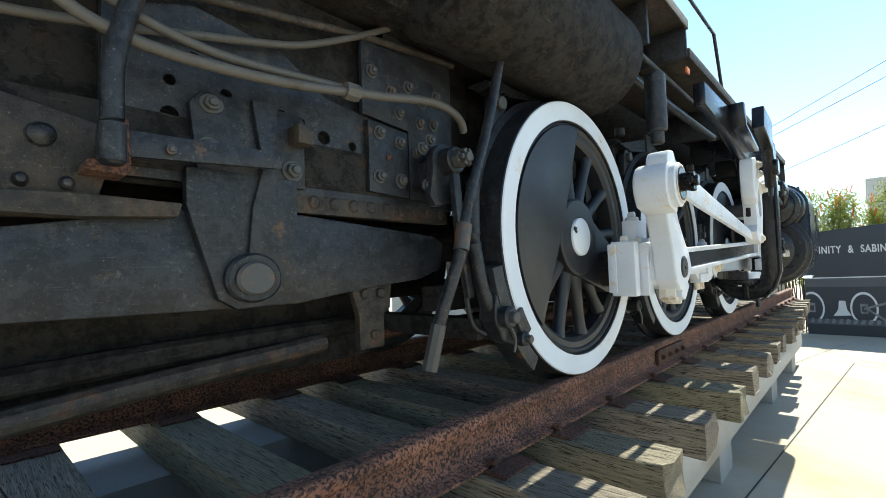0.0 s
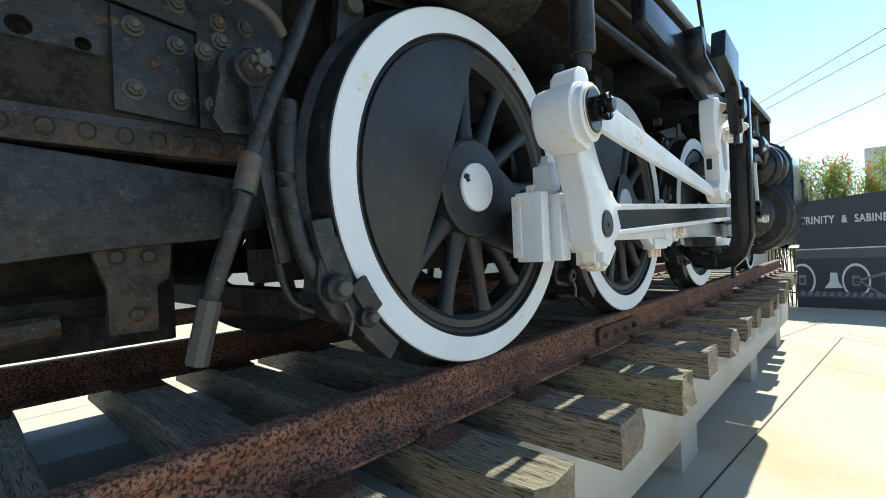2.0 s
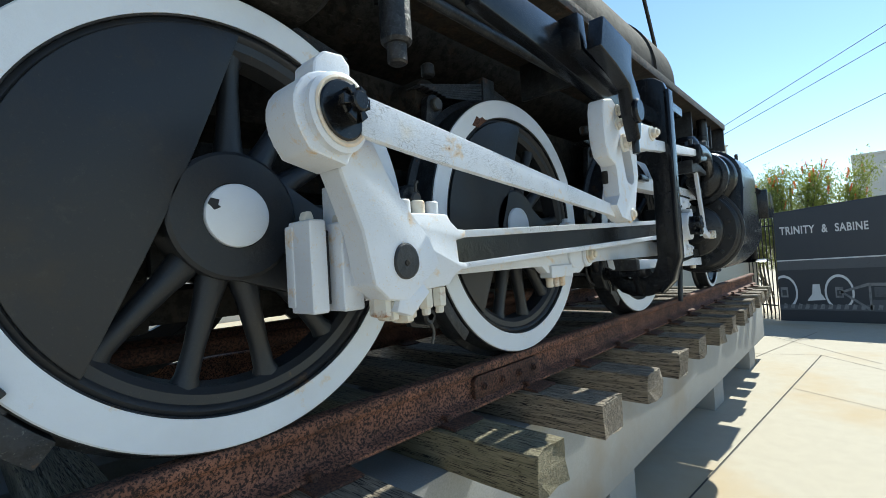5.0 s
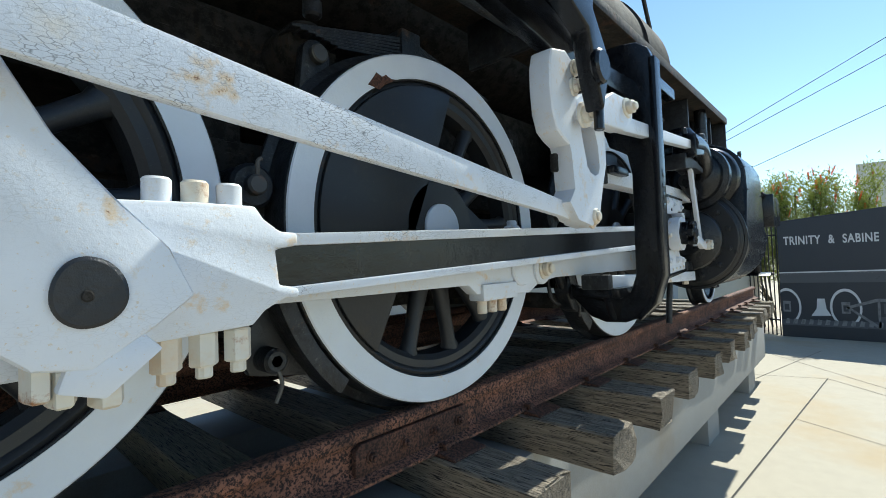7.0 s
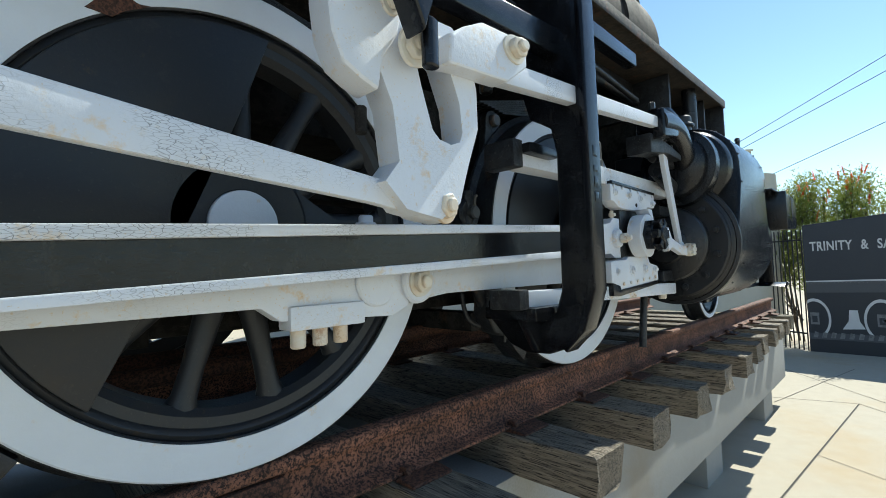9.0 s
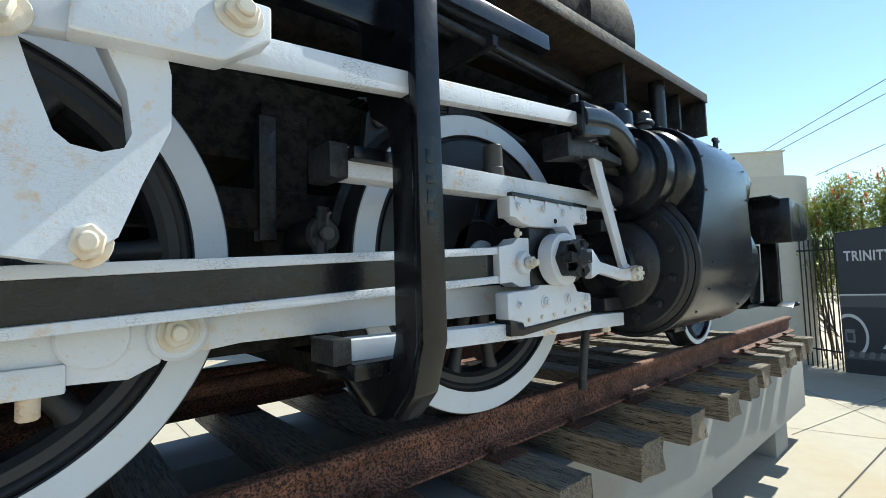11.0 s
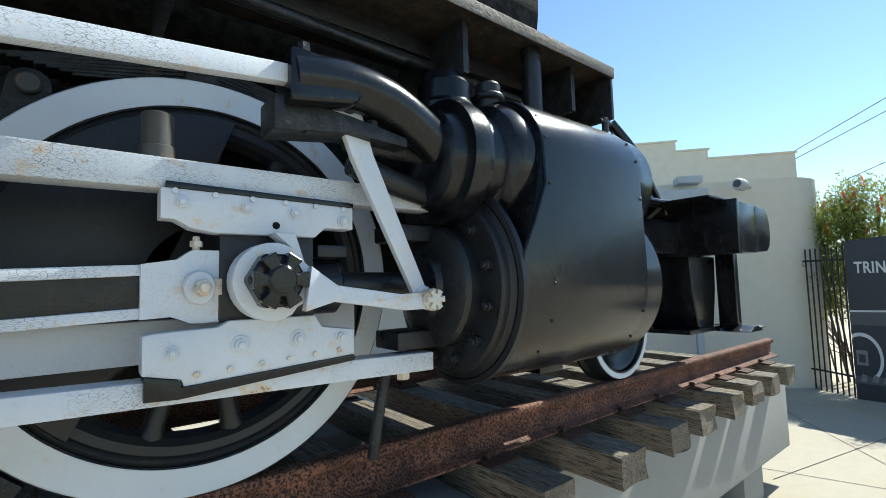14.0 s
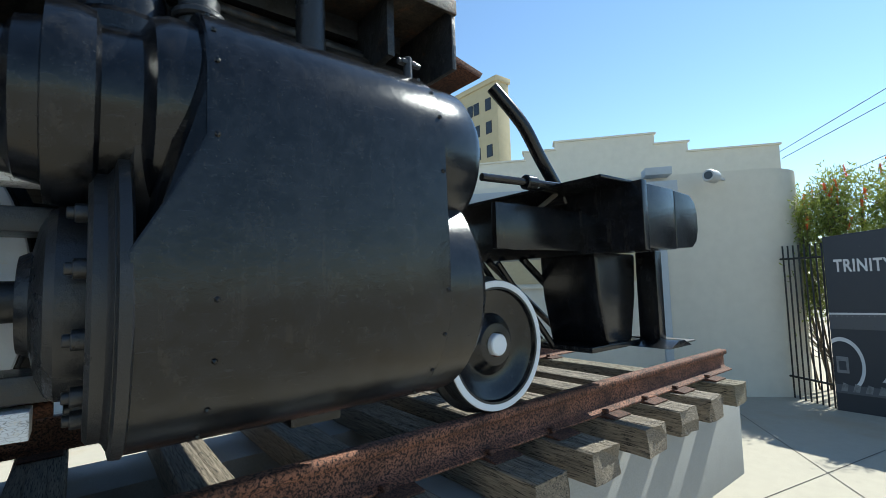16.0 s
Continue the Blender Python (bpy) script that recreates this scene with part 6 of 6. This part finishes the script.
def buildings():
    bd = thing("stucco_building", "cream stucco building with stepped parapet and porch", "building")
    bd.matrix_basis = Matrix(((-0.636, 0.771, 0, 11.75), (0.771, 0.636, 0, 1.40), (0, 0, 1.025, 0), (0, 0, 0, 1)))
    steps = [(-2.70, 0), (-2.70, 4.74), (-0.76, 4.74), (-0.76, 4.98), (-0.02, 4.98), (-0.02, 5.24), (2.35, 5.24), (2.35, 5.05), (3.13, 5.05), (3.13, 4.84), (9.0, 4.84), (9.0, 0)]
    part("hall_wall", prism(steps, 3.8, 9.0, 0.01), STUCCO, bd, "cream stucco hall wall")
    for u0, u1, z in ((-2.74, -0.72, 4.74), (-0.80, 0.02, 4.98), (-0.06, 2.39, 5.24), (2.31, 3.17, 5.05), (3.09, 9.0, 4.84)):
        part("coping", box(u0, u1, 3.76, 4.2, z, z + 0.045, 0.008), STUCCO, bd)
    rc = [(-0.55 - 0.9 * math.sin(radians(a)), 0.9 - 0.9 * math.cos(radians(a))) for a in range(0, 91, 6)]
    fb = bmesh.new()
    f = fb.faces.new([fb.verts.new((x, y, 0)) for x, y in [(9.0, 0.0)] + rc + [(-1.45, 6.0), (9.0, 6.0)]])
    r = bmesh.ops.extrude_face_region(fb, geom=[f])
    for v in r["geom"]:
        if isinstance(v, bmesh.types.BMVert):
            v.co.z = 3.46
    part("front_wall", fb, STUCCO, bd, "smooth cream wall with a rounded corner")
    # flat tan sheet: the shade inside the window opening is put into its colour
    part("window_recess", box(1.12, 5.0, -0.012, 0.02, 1.78, 2.95, 0.003), TAN, bd)
    part("window_sill", box(1.05, 5.1, -0.05, 0.02, 1.70, 1.76, 0.004), STUCCO, bd)
    part("porch_roof", box(0.74, 9.0, -0.42, 0.0, 3.14, 3.26, 0.01), TRIM_BLUE, bd, "flat grey-blue porch roof")
    part("fascia", box(0.70, 9.0, -0.45, -0.42, 3.10, 3.29, 0.005), TRIM_BLUE, bd)
    part("porch_post", box(0.90, 1.0, -0.40, -0.30, 0.0, 3.14, 0.008), TRIM_BLUE, bd)
    part("conduit", box(0.80, 0.83, -0.03, 0.0, 0.0, 3.14, 0.004), TRIM_BLUE, bd)
    part("lamp_box", box(0.72, 1.12, -0.30, 0.0, 3.42, 3.54, 0.01), TRIM_BLUE, bd)
    cm = thing("security_camera", "round grey security camera on a wall bracket", "camera")
    part("housing", turned([(0.0, 11.25), (0.085, 11.25), (0.10, 11.29), (0.10, 11.47), (0.075, 11.50), (0.0, 11.50)], (0, 1.32, 3.41), "x", 28), ALU, cm)
    part("lens", turned([(0.0, 11.242), (0.06, 11.242), (0.065, 11.255)], (0, 1.32, 3.41), "x", 24), WINDOW_DARK, cm)
    part("bracket", box(11.45, 12.1, 1.30, 1.34, 3.39, 3.43, 0.005), ALU, cm)
    # far tower
    tw = thing("office_tower", "distant tan office tower with dark windows", "building")
    part("tower_wall", box(45.0, 47.2, 38.5, 62.0, 0.0, 28.0, 0.05), TAN, tw)
    part("cornice", box(44.8, 47.4, 38.3, 62.0, 27.6, 28.3, 0.05), TAN, tw)
    for i in range(7):
        for j in range(7):
            y, z = 39.6 + 1.75 * i + (0.5 if i % 2 else 0), 24.2 - 3.1 * j
            wd = part("tower_window", box(44.94, 45.02, y, y + 1.05, z, z + 1.6, 0.0), WINDOW_DARK, tw)
    gb = thing("grey_building", "plain pale grey building beyond the panel", "building")
    part("wall", box(30.0, 44.0, -24.0, -1.15, 0.0, 5.68, 0.02), GREY_WALL, gb)
    part("coping", box(29.95, 44.0, -24.0, -1.1, 5.68, 5.8, 0.02), GREY_WALL, gb)
    # a wall on the far side of the track closes the view under the engine
    fw = thing("far_wall", "pale wall on the far side of the track", "wall", kind="structure")
    part("wall", box(-30.0, 10.0, 16.0, 16.4, 0.0, 3.6, 0.02), GREY_WALL, fw)
    # unseen block added behind the camera to close the place for reflections and bounce
    bk = thing("back_closing_wall", "plain pale closing wall added out of view", "building")
    part("wall", box(-30.0, -24.0, -20.0, 16.0, 0.0, 6.0, 0.02), GREY_WALL, bk)


def bench():
    bn = thing("park_bench", "black metal park bench on the far paving", "bench")
    for z in (0.45, 0.62, 0.72, 0.82):
        part("slat", box(-1.2, 0.2, 13.0 if z < 0.5 else 13.4, 13.4 if z < 0.5 else 13.44, z, z + 0.06, 0.004), IRON_FENCE, bn)
    for x in (-1.15, 0.1):
        part("leg", pipe([(x, 13.0, 0.0), (x, 13.05, 0.3), (x, 13.0, 0.62), (x, 13.4, 0.66)], 0.022, 8), IRON_FENCE, bn)
        part("leg", pipe([(x, 13.4, 0.0), (x, 13.38, 0.4), (x, 13.44, 0.88)], 0.022, 8), IRON_FENCE, bn)


def utility_pole():
    p = thing("utility_pole", "wooden utility pole that carries overhead lines", "pole")
    part("post", rod_z(40.0, -14.0, 0.16, 0.0, 20.8, 0.01), BARK, p)
    part("crossarm", box(39.9, 40.1, -15.0, -13.0, 20.05, 20.2, 0.01), BARK, p)
    part("crossarm", box(39.9, 40.1, -14.6, -13.4, 15.05, 15.2, 0.01), BARK, p)


def wires():
    for (p, q) in (((40.0, 8.3, 9.75), (40.0, -14.0, 20.2)), ((40.0, 7.8, 9.45), (40.0, -14.0, 18.6)), ((40.0, 5.0, 7.7), (40.0, -14.0, 15.2))):
        a, c = Vector(p), Vector(q)
        m = a.lerp(c, 0.5) + Vector((0, 0, -0.12))
        w = pipe([a, m, c], 0.022, 6)
        solid("power_line", w, CABLE, "thin black overhead power line against the sky", "cable", "overhead lines")


sign()
fence()
shrub()
buildings()
bench()
utility_pole()
wires()
